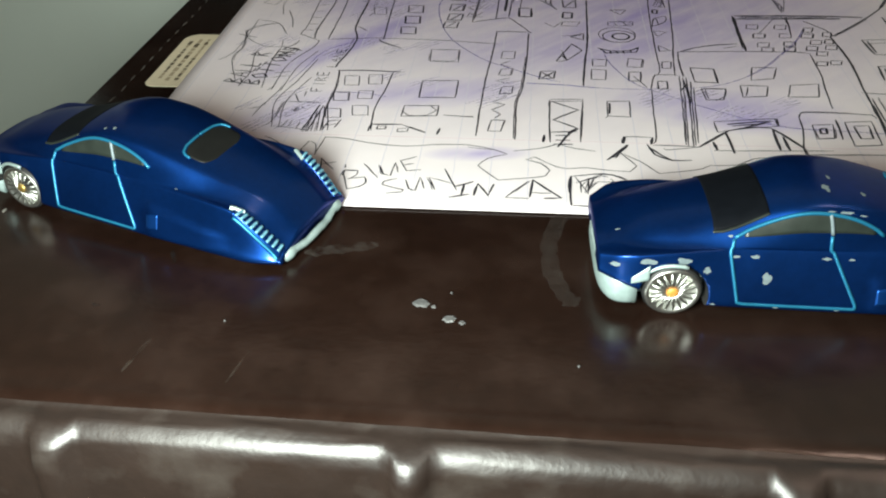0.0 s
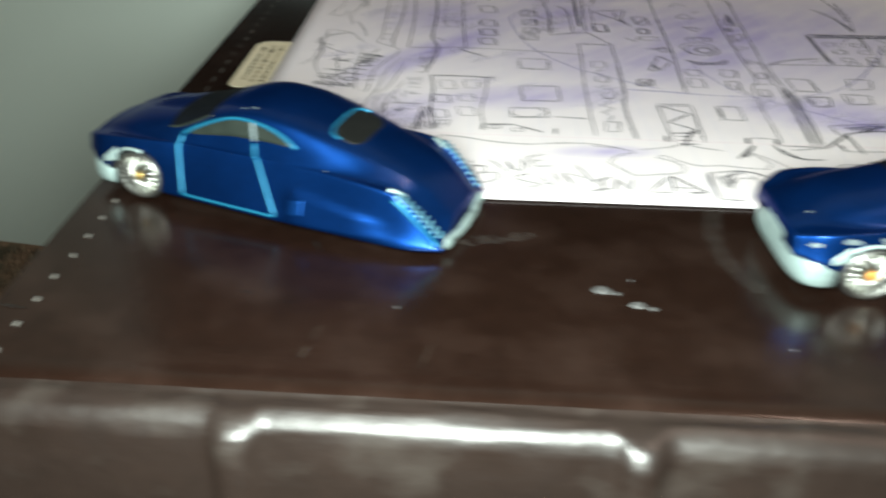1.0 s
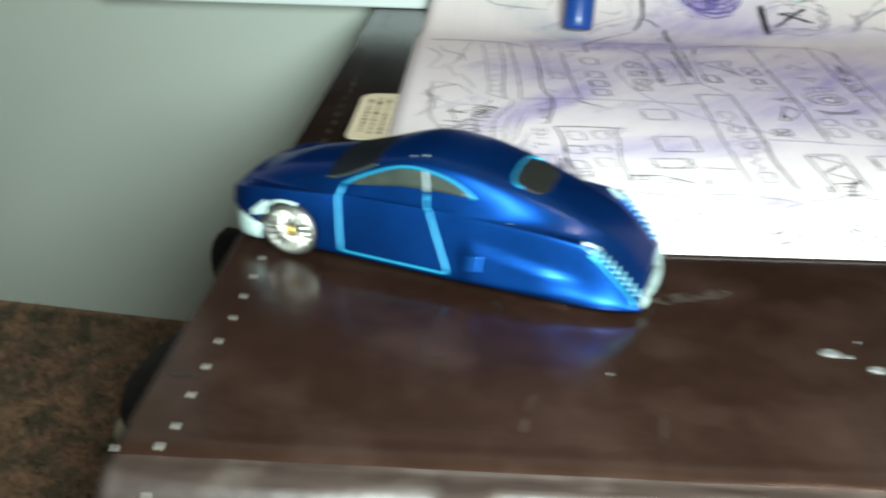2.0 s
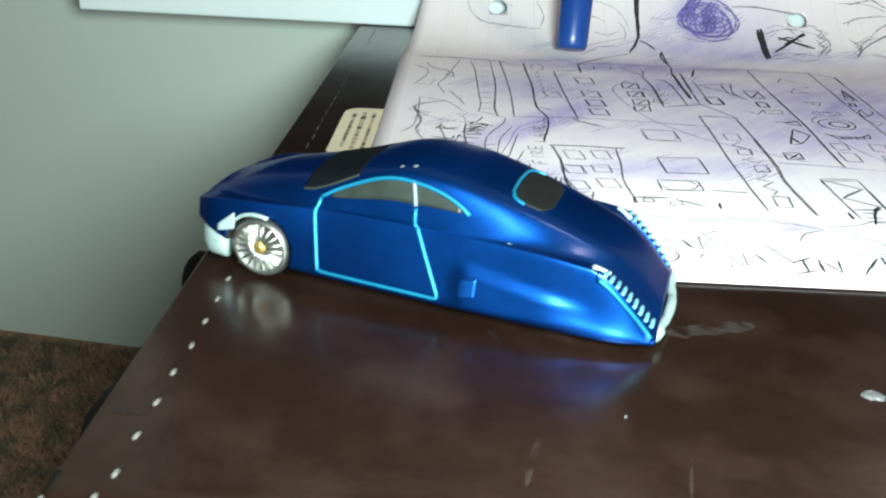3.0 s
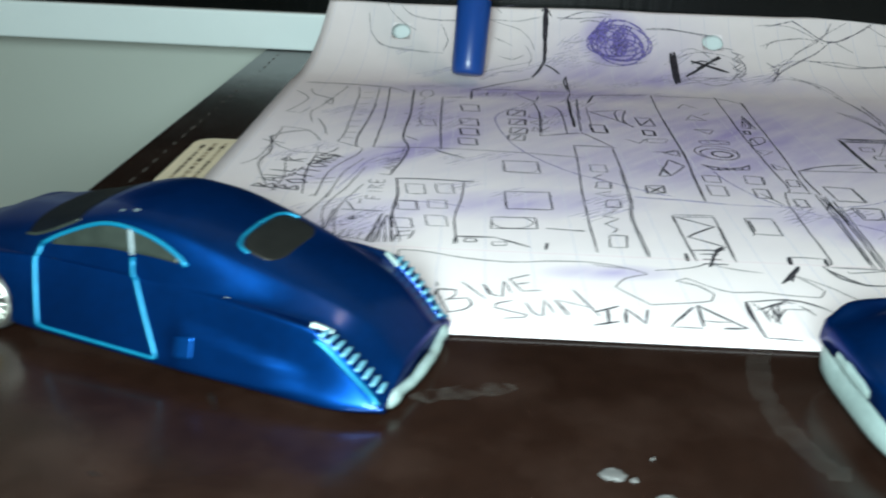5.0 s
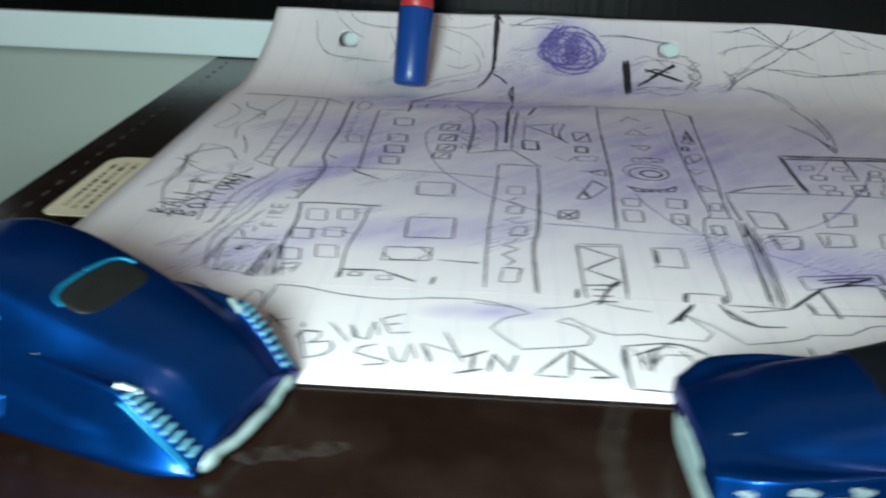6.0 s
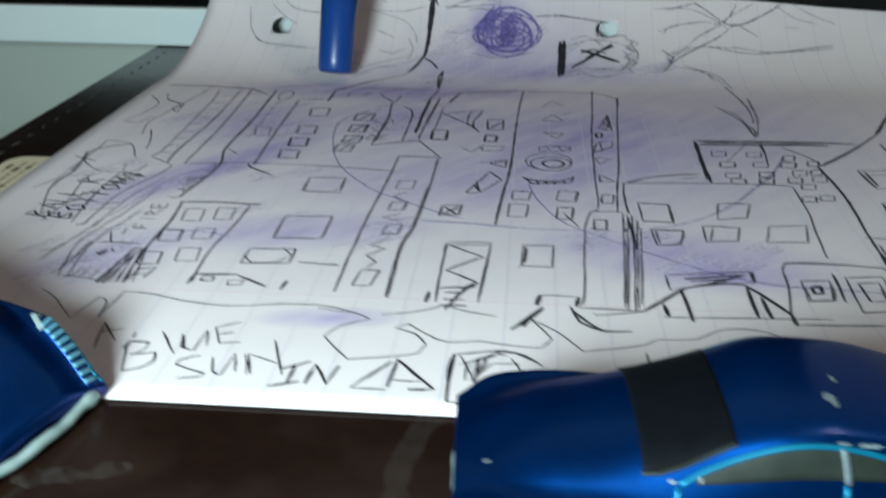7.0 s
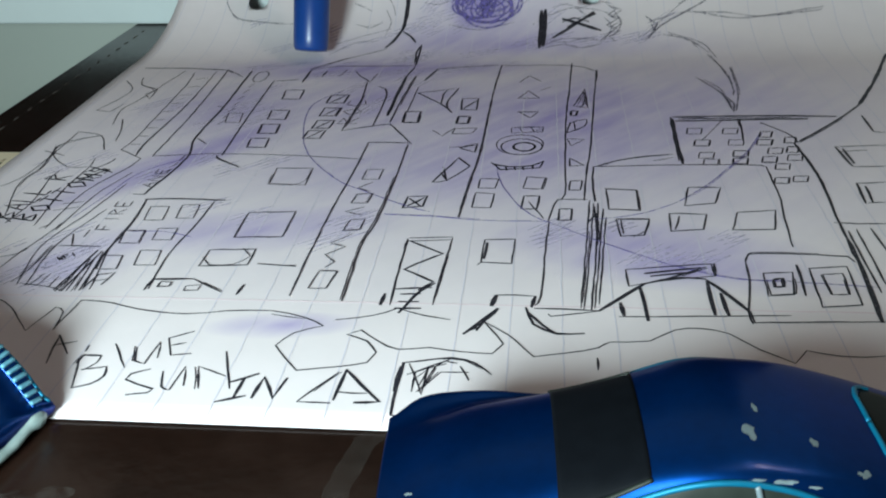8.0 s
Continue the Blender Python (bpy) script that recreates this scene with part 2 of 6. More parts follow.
def scuffed(name, base, cover, low=0.4):
    """A rub mark: patchy dull film over the leather, bare between."""
    m = material(name, base, 0.5, dark=0.7, scale=500)
    t = m.node_tree
    co = t.nodes.new("ShaderNodeTexCoord")
    n = t.nodes.new("ShaderNodeTexNoise")
    n.inputs["Scale"].default_value, n.inputs["Detail"].default_value = 330.0, 7.0
    t.links.new(co.outputs["Object"], n.inputs["Vector"])
    r = t.nodes.new("ShaderNodeMapRange")
    r.inputs["From Min"].default_value, r.inputs["From Max"].default_value = low, 0.72
    r.inputs["To Max"].default_value = cover
    t.links.new(n.outputs["Fac"], r.inputs["Value"])
    clear, mix = t.nodes.new("ShaderNodeBsdfTransparent"), t.nodes.new("ShaderNodeMixShader")
    t.links.new(r.outputs[0], mix.inputs[0])
    t.links.new(clear.outputs[0], mix.inputs[1])
    t.links.new(t.nodes["Principled BSDF"].outputs[0], mix.inputs[2])
    t.links.new(mix.outputs[0], t.nodes["Material Output"].inputs["Surface"])
    return m

SCUFF = scuffed("pale_scuff", (0.12, 0.11, 0.1), 0.26)
RING = scuffed("dried_ring", (0.12, 0.11, 0.1), 0.14, 0.1)
FAINT_SCUFF = scuffed("faint_scuff", (0.1, 0.085, 0.07), 0.2)
DARK_SCUFF = scuffed("dark_scuff", (0.012, 0.009, 0.008), 1.0)
CEILING = material("white_ceiling_paint", (0.7, 0.68, 0.64), 0.9, dark=0.9, scale=5)


# ---- mesh helpers ----
def part(name, bm, mat, parent=None, label="", smooth=False):
    mesh = bpy.data.meshes.new(name)
    bm.normal_update()
    bm.to_mesh(mesh)
    bm.free()
    for m in (mat if isinstance(mat, (list, tuple)) else [mat]):
        mesh.materials.append(m)
    if smooth:
        for p in mesh.polygons:
            p.use_smooth = True
    ob = new(name, mesh)
    ob.parent = parent
    if label:
        tagged(ob, label)
    return ob

def thing(name, m, label, category, group="", kind=""):
    ob = new(name)
    ob.empty_display_size = 0.01
    ob.matrix_world = m
    return tagged(ob, label, category, group, kind)

def box(bm, x0, x1, y0, y1, z0, z1, bevel=0.0, segments=2):
    r = bmesh.ops.create_cube(bm, size=1.0)
    for v in r["verts"]:
        v.co = Vector(((x0 + x1) / 2 + v.co.x * (x1 - x0), (y0 + y1) / 2 + v.co.y * (y1 - y0), (z0 + z1) / 2 + v.co.z * (z1 - z0)))
    if bevel:
        edges = list({e for v in r["verts"] for e in v.link_edges})
        bmesh.ops.bevel(bm, geom=edges, offset=bevel, segments=segments, affect="EDGES", profile=0.6)
    return bm

def tube(bm, points, radius, sides=6, taper=None):
    rings = []
    pts = [Vector(p) for p in points]
    for i, p in enumerate(pts):
        d = (pts[min(i + 1, len(pts) - 1)] - pts[max(i - 1, 0)]).normalized()
        a = d.cross(Vector((0, 0, 1)))
        if a.length < 1e-4:
            a = Vector((1, 0, 0))
        a.normalize()
        b = d.cross(a)
        r = radius if taper is None else radius * taper[i]
        rings.append([bm.verts.new(p + a * r * math.cos(k * math.tau / sides) + b * r * math.sin(k * math.tau / sides)) for k in range(sides)])
    for r0, r1 in zip(rings, rings[1:]):
        for k in range(sides):
            bm.faces.new((r0[k], r0[(k + 1) % sides], r1[(k + 1) % sides], r1[k]))
    bm.faces.new(rings[0][::-1])
    bm.faces.new(rings[-1])
    return bm

def lathe(bm, profile, sides=32, axis="y", centre=(0, 0, 0)):
    c = Vector(centre)
    rings = []
    for r, h in profile:
        ring = []
        for k in range(sides):
            a = k * math.tau / sides
            p = Vector((r * math.cos(a), h, r * math.sin(a))) if axis == "y" else Vector((r * math.cos(a), r * math.sin(a), h))
            ring.append(bm.verts.new(c + p))
        rings.append(ring)
    for r0, r1 in zip(rings, rings[1:]):
        for k in range(sides):
            bm.faces.new((r0[k], r0[(k + 1) % sides], r1[(k + 1) % sides], r1[k]))
    bm.faces.new(rings[0])
    bm.faces.new(rings[-1][::-1])
    bmesh.ops.recalc_face_normals(bm, faces=bm.faces[:])
    return bm

def ease(x, *pairs):
    """A soft curve through (x, value) pairs."""
    xs, ys = [p[0] for p in pairs], [p[1] for p in pairs]
    w = 1.6
    return float(np.mean(np.interp([x - w, x - w / 2, x, x + w / 2, x + w], xs, ys)))


# ---- room ----
FLOOR_Z, WALL_Y = -0.185, 0.394
def slab(name, x0, x1, y0, y1, z0, z1, mat, label, m=None):
    ob = part(name, box(bmesh.new(), x0, x1, y0, y1, z0, z1), mat)
    if m is not None:
        ob.matrix_world = m
    return tagged(ob, label, "structure", kind="structure")

slab("wall_north", -2.0, 2.0, 0, 0.1, 0, 2.3, WALL, "plain grey green painted wall behind the monitor", pose(0, WALL_Y, FLOOR_Z, 0, 0, -4.3))
slab("wall_south", -2.2, 2.2, -1.7, -1.6, FLOOR_Z, 1.9, WALL, "plain grey green painted wall")
slab("wall_west", -2.0, -1.9, -1.6, 0.6, FLOOR_Z, 1.9, WALL, "plain grey green painted wall")
slab("wall_east", 1.9, 2.0, -1.6, 0.3, FLOOR_Z, 1.9, WALL, "plain grey green painted wall")
slab("ceiling", -2.2, 2.2, -1.8, 1.0, 1.9, 2.0, CEILING, "plain white painted ceiling")
slab("floor", -2.2, 2.2, -1.8, 1.0, FLOOR_Z - 0.05, FLOOR_Z, CARPET, "short brown carpet floor")

# ---- support, book ----
def side_table():
    t = thing("side_table", pose(0.03, 0.245, FLOOR_Z, 0, 0, 3), "low dark wooden table under the book", "table")
    part("tabletop", box(bmesh.new(), -0.11, 0.13, -0.11, 0.12, 0.115, 0.130, 0.002), WOOD, t)
    for x in (-0.09, 0.11):
        for y in (-0.09, 0.10):
            part("leg", box(bmesh.new(), x - 0.012, x + 0.012, y - 0.012, y + 0.012, 0, 0.115, 0.002), WOOD, t)

side_table()

BOOK_W, BOOK_D, BOOK_T = 0.300, 0.276, 0.055
def leather_book():
    b = thing("leather_book", pose(-0.1258, 0.0985, 0, 0, 0, 3.0), "thick dark brown leather book lying flat with cream stitching", "book")
    bm = box(bmesh.new(), 0, BOOK_W, 0.0052, BOOK_D, -0.004, 0, 0.0003, 2)
    for v in bm.verts:
        if v.co.y < 0.0056 and v.co.z > -0.001 and 0.0004 < v.co.x < BOOK_W - 0.0004:
            v.co.z = 0.0
    part("front_cover", bm, LEATHER, b)
    part("back_cover", box(bmesh.new(), 0, BOOK_W, 0.004, BOOK_D, -BOOK_T, -BOOK_T + 0.004, 0.0012, 3), LEATHER, b)
    part("page_block", box(bmesh.new(), 0.004, BOOK_W - 0.004, 0.004, BOOK_D - 0.005, -BOOK_T + 0.004, -0.004), PAGES, b)
    # rounded spine with a hinge ridge, a shallow groove and raised bands
    bands = [0.0457 + 0.0575 * k for k in range(5)]
    bm = bmesh.new()
    xs = np.linspace(0, BOOK_W, 213)
    def height(x):
        h = 0.0
        for c in bands:
            d = abs(x - c)
            h = max(h, min(1.0, max(0.0, (0.0034 - d) / 0.0014)))
        return h * h * (3 - 2 * h)
    arc = [(0.0060, 0.00002), (0.0053, 0.00002), (0.0044, 0.00004), (0.0036, 0.00009), (0.0028, 0.0001), (0.0021, 0.00007), (0.0015, -0.00002), (0.0009, -0.00016), (0.0003, -0.00036), (-0.0001, -0.00053)]
    r = 0.0046
    for k in range(15):
        a = radians(-8 + 92 * k / 14)
        arc.append((-0.0012 - r * math.sin(a), -0.0006 - r + r * math.cos(a)))
    y0, z0 = arc[-1]
    for k in range(1, 13):
        f = k / 12
        arc.append((y0 - 0.0022 * math.sin(math.pi * f), z0 + (-BOOK_T - 2 * z0) * f))
    arc += [(-0.003, -BOOK_T + 0.0004), (0.004, -BOOK_T)]
    grid = []
    for x in xs:
        row = []
        for j, (y, z) in enumerate(arc):
            lift = height(x) * min(1, max(0, j - 10) / 6) if j < len(arc) - 2 else 0
            wob = (0.0003 * noise.noise((x * 45, j * 0.25, 2.0)) + 0.00016 * noise.noise((x * 170, j * 0.6, 5.0))) * min(1.0, 0.15 * max(0, j - 1))
            row.append(bm.verts.new((x, y - lift * 0.0026 + wob, z - lift * 0.0004 + (wob if j > 8 else 0))))
        grid.append(row)
    for r0, r1 in zip(grid, grid[1:]):
        for k in range(len(arc) - 1):
            face = bm.faces.new((r0[k], r0[k + 1], r1[k + 1], r1[k]))
            face.material_index = 1 if k < 8 else 0
    bm.faces.new(grid[0][::-1])
    bm.faces.new(grid[-1])
    bmesh.ops.recalc_face_normals(bm, faces=bm.faces[:])
    part("spine", bm, [SPINE, LEATHER], b, smooth=True)
    # the cream stitches along the cover's short edge
    st = bmesh.new()
    tube(st, [(0, -0.0007, 0), (0, -0.0004, 0.0001), (0, 0.0004, 0.0001), (0, 0.0007, 0)], 0.00034, 6, [0.5, 1, 1, 0.5])
    first = part("stitch", st, THREAD, b, smooth=True)
    first.location = (0.0067, 0.0058, 0.00005)
    rng = random.Random(4)
    for k in range(1, 38):
        o = new("stitch", first.data)
        o.parent = b
        o.location = (0.0067 + rng.uniform(-2e-4, 2e-4), 0.0058 + 0.0069 * k, 0.00005 if k < 14 else -0.0001)
        o.scale = (1, 1, 1) if k < 14 else (0.4, rng.uniform(1.6, 2.6), 0.7)
        o.rotation_euler = (0, 0, rng.uniform(-0.2, 0.2))
    for k, (y, z, tilt) in enumerate(((0.001, 0.0006, -0.15), (-0.0047, -0.0026, -0.9), (-0.0059, -0.0058, -1.5), (-0.0063, -0.0092, -1.52), (-0.0067, -0.0127, -1.55), (-0.0071, -0.0162, -1.57), (-0.0074, -0.02, -1.57))):
        o = new("stitch", first.data)
        o.parent = b
        o.location = (0.0062, y, z)
        o.rotation_euler = (-tilt, 0, 0)
        o.scale = (1.1, 1.5 if k > 1 else 1.0, 0.8)
    # corner stitch
    o = new("stitch", first.data)
    o.parent = b
    o.location, o.rotation_euler = (0.0002, 0.0012, -0.0004), (0.3, 0, 0.2)
    return b

book = leather_book()

def rub_mark(name, mat, points, width, seed, height=0.00012):
    """An uneven film of wear on the cover along (x, y) points in millimetres."""
    back = book.matrix_world.inverted()
    bm = bmesh.new()
    prev = None
    pts = [Vector(p) for p in points]
    way = []
    for a, b in zip(pts, pts[1:]):
        way += [a.lerp(b, k / 8) for k in range(8)]
    way.append(pts[-1])
    for i, p in enumerate(way):
        d = (way[min(i + 1, len(way) - 1)] - way[max(i - 1, 0)]).normalized()
        side = Vector((-d.y, d.x))
        w = width * (0.5 + 0.3 * noise.noise((i * 0.5, seed, 0))) * min(1, 0.3 + i * 0.3, 0.3 + (len(way) - 1 - i) * 0.3)
        row = [bm.verts.new(back @ Vector(((p.x + side.x * e) / 1000, (p.y + side.y * e) / 1000, height))) for e in (w, -w)]
        if prev:
            bm.faces.new((prev[0], prev[1], row[1], row[0]))
        prev = row
    return part(name, bm, mat, book)

bpy.context.view_layer.update()
rub_mark("ring_mark", RING, [(-1, 170), (-4, 165), (-5.4, 156), (-4.3, 147), (-1.5, 140), (1, 137)], 3.4, 1)
rub_mark("smear", SCUFF, [(-53, 146.5), (-47, 148.5), (-39, 151.2)], 3.2, 2)
rub_mark("scratch", FAINT_SCUFF, [(-55, 109), (-54.6, 112), (-53.8, 117)], 0.4, 3)
rub_mark("scratch", FAINT_SCUFF, [(-73.4, 109), (-73, 113), (-72, 118)], 0.8, 4)
rub_mark("dent", DARK_SCUFF, [(-79.5, 143.5), (-78, 141), (-77.5, 139.5)], 1.0, 5)
rub_mark("dent", DARK_SCUFF, [(-87.5, 125.8), (-85.5, 125)], 1.2, 6)
rub_mark("dent", DARK_SCUFF, [(-125, 116.3), (-120.5, 115.8)], 1.1, 7)

def fleck(x, y, size, seed):
    """A flat crumb of white wax on the leather."""
    rng = random.Random(seed)
    bm = bmesh.new()
    n = 16
    low = [bm.verts.new((size * rng.uniform(0.7, 1.2) * math.cos(k * math.tau / n) / 1000, 0.9 * size * rng.uniform(0.7, 1.2) * math.sin(k * math.tau / n) / 1000, 0)) for k in range(n)]
    top = [bm.verts.new((v.co.x * 0.7, v.co.y * 0.7, 0.00028 * rng.uniform(0.6, 1.1))) for v in low]
    for k in range(n):
        bm.faces.new((low[k], low[(k + 1) % n], top[(k + 1) % n], top[k]))
    bm.faces.new(top)
    ob = part("wax_fleck", bm, FLECK)
    ob.location = (x / 1000, y / 1000, 0.0001)
    return tagged(ob, "small flat crumb of white wax on the book", "wax fleck", "wax flecks on the book")

for k, (x, y, size) in enumerate(((-27, 134, 1.5), (-21.2, 130.2, 1.3), (-18.8, 129.4, 0.6), (-24.6, 133.2, 0.5), (-22, 137.6, 0.25), (-61, 124, 0.22), (2, 121, 0.25))):
    fleck(x, y, size, k)

# ---- the drawing ----
SHEET_D, RADIUS = 0.208, 0.0555
SHEET = pose(-0.1062, 0.1600, 0.0005, 0, 0, 3.9)

def bend():
    """Slope, reach and height along the sheet: it lies flat, then curls up with a soft start."""
    v = np.linspace(-0.01, 0.22, 2301)
    f = np.clip((v - 0.1528) / 0.016, 0, 1)
    a = np.cumsum(f * f * (3 - 2 * f) / RADIUS) * 1e-4
    return v, a, -0.01 + np.cumsum(np.cos(a)) * 1e-4, np.cumsum(np.sin(a)) * 1e-4

BEND = bend()

def on_sheet(u, v, up=0.0):
    """Millimetres across and along the sheet, bent up at its far edge."""
    u, v = u / 1000, v / 1000
    ripple = 0.0004 * math.sin(u * 70 + 1) * max(0, v - 0.1) / 0.1
    u += max(0, 0.032 - u) * 0.19 * max(0.0, v - 0.16) / 0.048
    a, y, z = (float(np.interp(v, BEND[0], BEND[k])) for k in (1, 2, 3))
    y, z = y - up * math.sin(a), z + up * math.cos(a) + max(ripple, 0)
    return Vector((u, y, z))

def sheet_of_paper():
    p = thing("paper_drawing", SHEET, "curled ruled paper with a pen drawing of a city street", "drawing")
    holes = [32.0, 140.0, 248.0]
    hv = 196.0
    us = sorted({round(x, 2) for x in np.arange(0, 279.4, 4.0) if min(abs(x - h) for h in holes) > 5.5} | {279.4} | {h + d for h in holes for d in (-4, 0, 4)})
    vs = sorted({round(x, 2) for x in list(np.arange(0, 144, 4.0)) + list(np.arange(144, 208, 1.0)) if abs(x - hv) > 4.6} | {208.0} | {hv + d for d in (-4, 0, 4)})
    bm = bmesh.new()
    V = {(u, v): bm.verts.new(on_sheet(u, v)) for u in us for v in vs}
    for i in range(len(us) - 1):
        for j in range(len(vs) - 1):
            mid = ((us[i] + us[i + 1]) / 2, (vs[j] + vs[j + 1]) / 2)
            if any(abs(mid[0] - h) < 4 and abs(mid[1] - hv) < 4 for h in holes):
                continue
            bm.faces.new((V[us[i], vs[j]], V[us[i + 1], vs[j]], V[us[i + 1], vs[j + 1]], V[us[i], vs[j + 1]]))
    for h in holes:
        rim = [(4, 0), (4, 4), (0, 4), (-4, 4), (-4, 0), (-4, -4), (0, -4), (4, -4)]
        ring = [bm.verts.new(on_sheet(h + 3.6 * math.cos(k * math.tau / 16), hv + 3.6 * math.sin(k * math.tau / 16))) for k in range(16)]
        for k in range(8):
            a, b2 = V[h + rim[k][0], hv + rim[k][1]], V[h + rim[(k + 1) % 8][0], hv + rim[(k + 1) % 8][1]]
            r0, r1, r2 = ring[2 * k], ring[2 * k + 1], ring[(2 * k + 2) % 16]
            bm.faces.new((a, r1, r0))
            bm.faces.new((a, b2, r1))
            bm.faces.new((b2, r2, r1))
    bmesh.ops.recalc_face_normals(bm, faces=bm.faces[:])
    if sum(f.normal.z for f in bm.faces) < 0:
        bmesh.ops.reverse_faces(bm, faces=bm.faces[:])
    ob = part("sheet", bm, PAPER, p, smooth=True)
    mod = ob.modifiers.new("thickness", "SOLIDIFY")
    mod.thickness, mod.offset = 0.00015, -1
    return p

paper = sheet_of_paper()

GLYPHS = {
    "A": ((0, 0, 0.5, 1, 1, 0), (0.2, 0.4, 0.8, 0.4)), "B": ((0, 0, 0, 1, 0.7, 0.8, 0, 0.5, 0.9, 0.25, 0, 0),), "L": ((0, 1, 0, 0, 0.8, 0),),
    "R": ((0, 0, 0, 1, 0.8, 0.8, 0.1, 0.5, 0.9, 0),), "O": ((0.5, 1, 0, 0.6, 0.4, 0, 0.95, 0.4, 0.5, 1),), "T": ((0, 1, 1, 1), (0.5, 1, 0.5, 0)),
    "M": ((0, 0, 0.1, 1, 0.5, 0.3, 0.9, 1, 1, 0),), "S": ((0.9, 0.9, 0.2, 0.9, 0.1, 0.6, 0.8, 0.4, 0.7, 0.05, 0, 0.05),), "F": ((0, 0, 0, 1, 0.9, 1), (0, 0.5, 0.6, 0.5)),
    "I": ((0.5, 0, 0.5, 1),), "E": ((0.9, 1, 0, 1, 0, 0, 0.9, 0), (0, 0.5, 0.7, 0.5)), "N": ((0, 0, 0, 1, 0.9, 0, 0.9, 1),), "C": ((0.9, 0.9, 0.3, 1, 0, 0.5, 0.3, 0, 0.9, 0.1),),
    "W": ((0, 1, 0.25, 0, 0.5, 0.7, 0.75, 0, 1, 1),), "P": ((0, 0, 0, 1, 0.8, 0.8, 0, 0.5),),
}

class Pen:
    """Ink lines laid on the sheet; widths and places in millimetres across and along it."""
    made = 0

    def __init__(self):
        self.bm = bmesh.new()

    def stroke(self, width, *uv):
        Pen.made += 1
        pts = [Vector((uv[i], uv[i + 1])) for i in range(0, len(uv), 2)]
        way = []
        for i in range(len(pts) - 1):
            a, b = pts[max(i - 1, 0)], pts[i]
            c, d = pts[i + 1], pts[min(i + 2, len(pts) - 1)]
            sharp = (b - a).length > 0 and (c - b).length > 0 and (b - a).angle(c - b, 0) > 0.9
            sharp2 = (d - c).length > 0 and (c - b).length > 0 and (d - c).angle(c - b, 0) > 0.9
            m0 = (c - b) if sharp or i == 0 else (c - a) / 2
            m1 = (c - b) if sharp2 or i == len(pts) - 2 else (d - b) / 2
            n = max(2, int((c - b).length / 2.2))
            for k in range(n):
                f = k / n
                way.append((2 * f**3 - 3 * f**2 + 1) * b + (f**3 - 2 * f**2 + f) * m0 + (3 * f**2 - 2 * f**3) * c + (f**3 - f**2) * m1)
        way.append(pts[-1])
        up = 0.00007 + 0.0000004 * (Pen.made % 300)
        prev = None
        for i, p in enumerate(way):
            d = way[min(i + 1, len(way) - 1)] - way[max(i - 1, 0)]
            if d.length < 1e-6:
                continue
            side = Vector((-d.y, d.x)).normalized()
            shake = 0.18 * noise.noise((p.x * 0.35, p.y * 0.35, Pen.made * 3.1))
            w = width * 0.84 * (0.5 + 0.22 * noise.noise((p.x * 0.8, p.y * 0.8, Pen.made * 1.7)))
            if i in (0, len(way) - 1):
                w *= 0.6
            a, b = p + side * (shake + w), p + side * (shake - w)
            row = (self.bm.verts.new(on_sheet(a.x, a.y, up)), self.bm.verts.new(on_sheet(b.x, b.y, up)))
            if prev:
                self.bm.faces.new((prev[0], prev[1], row[1], row[0]))
            prev = row
        return way

    def line(self, width, *uv):
        """A pen line, some of them gone over twice."""
        way = self.stroke(width, *uv)
        if 0.28 < width < 0.65 and len(way) > 3 and (Pen.made * 7) % 10 < 4:
            rng = random.Random(Pen.made)
            du, dv = rng.uniform(-0.45, 0.45), rng.uniform(-0.45, 0.45)
            a, b = (0, max(2, int(len(way) * 0.7))) if rng.random() < 0.5 else (int(len(way) * 0.3), len(way))
            again = []
            for p in way[a:b:2]:
                again += [p.x + du, p.y + dv]
            if len(again) > 3:
                self.stroke(width * 0.65, *again)

    def hatch(self, width, u, v, ru, rv, turn, count):
        """Loose zigzag shading inside an ellipse, slanting by turn degrees."""
        rng = random.Random(int(u * 7 + v))
        for k in range(count):
            a, r = rng.uniform(0, math.tau), math.sqrt(rng.random())
            q = Vector((u + ru * r * math.cos(a), v + rv * r * math.sin(a)))
            d = radians(turn + rng.uniform(-9, 9))
            along, across = Vector((math.cos(d), math.sin(d))), Vector((-math.sin(d), math.cos(d)))
            length, pts = rng.uniform(0.35, 0.9) * min(rv * 1.1, 9), []
            for j in range(rng.randint(4, 8)):
                p = q + across * (0.75 * j) + along * (length if j % 2 else -length) * rng.uniform(0.7, 1.1)
                pts += [min(max(p.x, 2), 277), min(max(p.y, 2), 205)]
            self.stroke(width, *pts)

    def loop(self, width, u, v, ru, rv, turns=1, shake=0.0):
        n = 16
        rng = random.Random(Pen.made)
        for t in range(turns):
            jit = [rng.uniform(-shake, shake) for _ in range(4)]
            pts = []
            for k in range(n + 1):
                a = k * math.tau / n + t
                pts += [u + jit[0] + (ru + jit[1]) * math.cos(a), v + jit[2] + (rv + jit[3]) * math.sin(a)]
            self.stroke(width, *pts)

    def word(self, width, text, u0, v0, u1, v1, height):
        """Letters spaced along the line from (u0, v0) to (u1, v1)."""
        along = Vector((u1 - u0, v1 - v0)) / len(text)
        across = Vector((-along.y, along.x)).normalized() * height
        for k, letter in enumerate(text):
            o = Vector((u0, v0)) + along * k
            for line in GLYPHS.get(letter, ()):
                pts = []
                for i in range(0, len(line), 2):
                    q = o + along * 0.75 * line[i] + across * line[i + 1]
                    pts += [q.x, q.y]
                self.stroke(width, *pts)

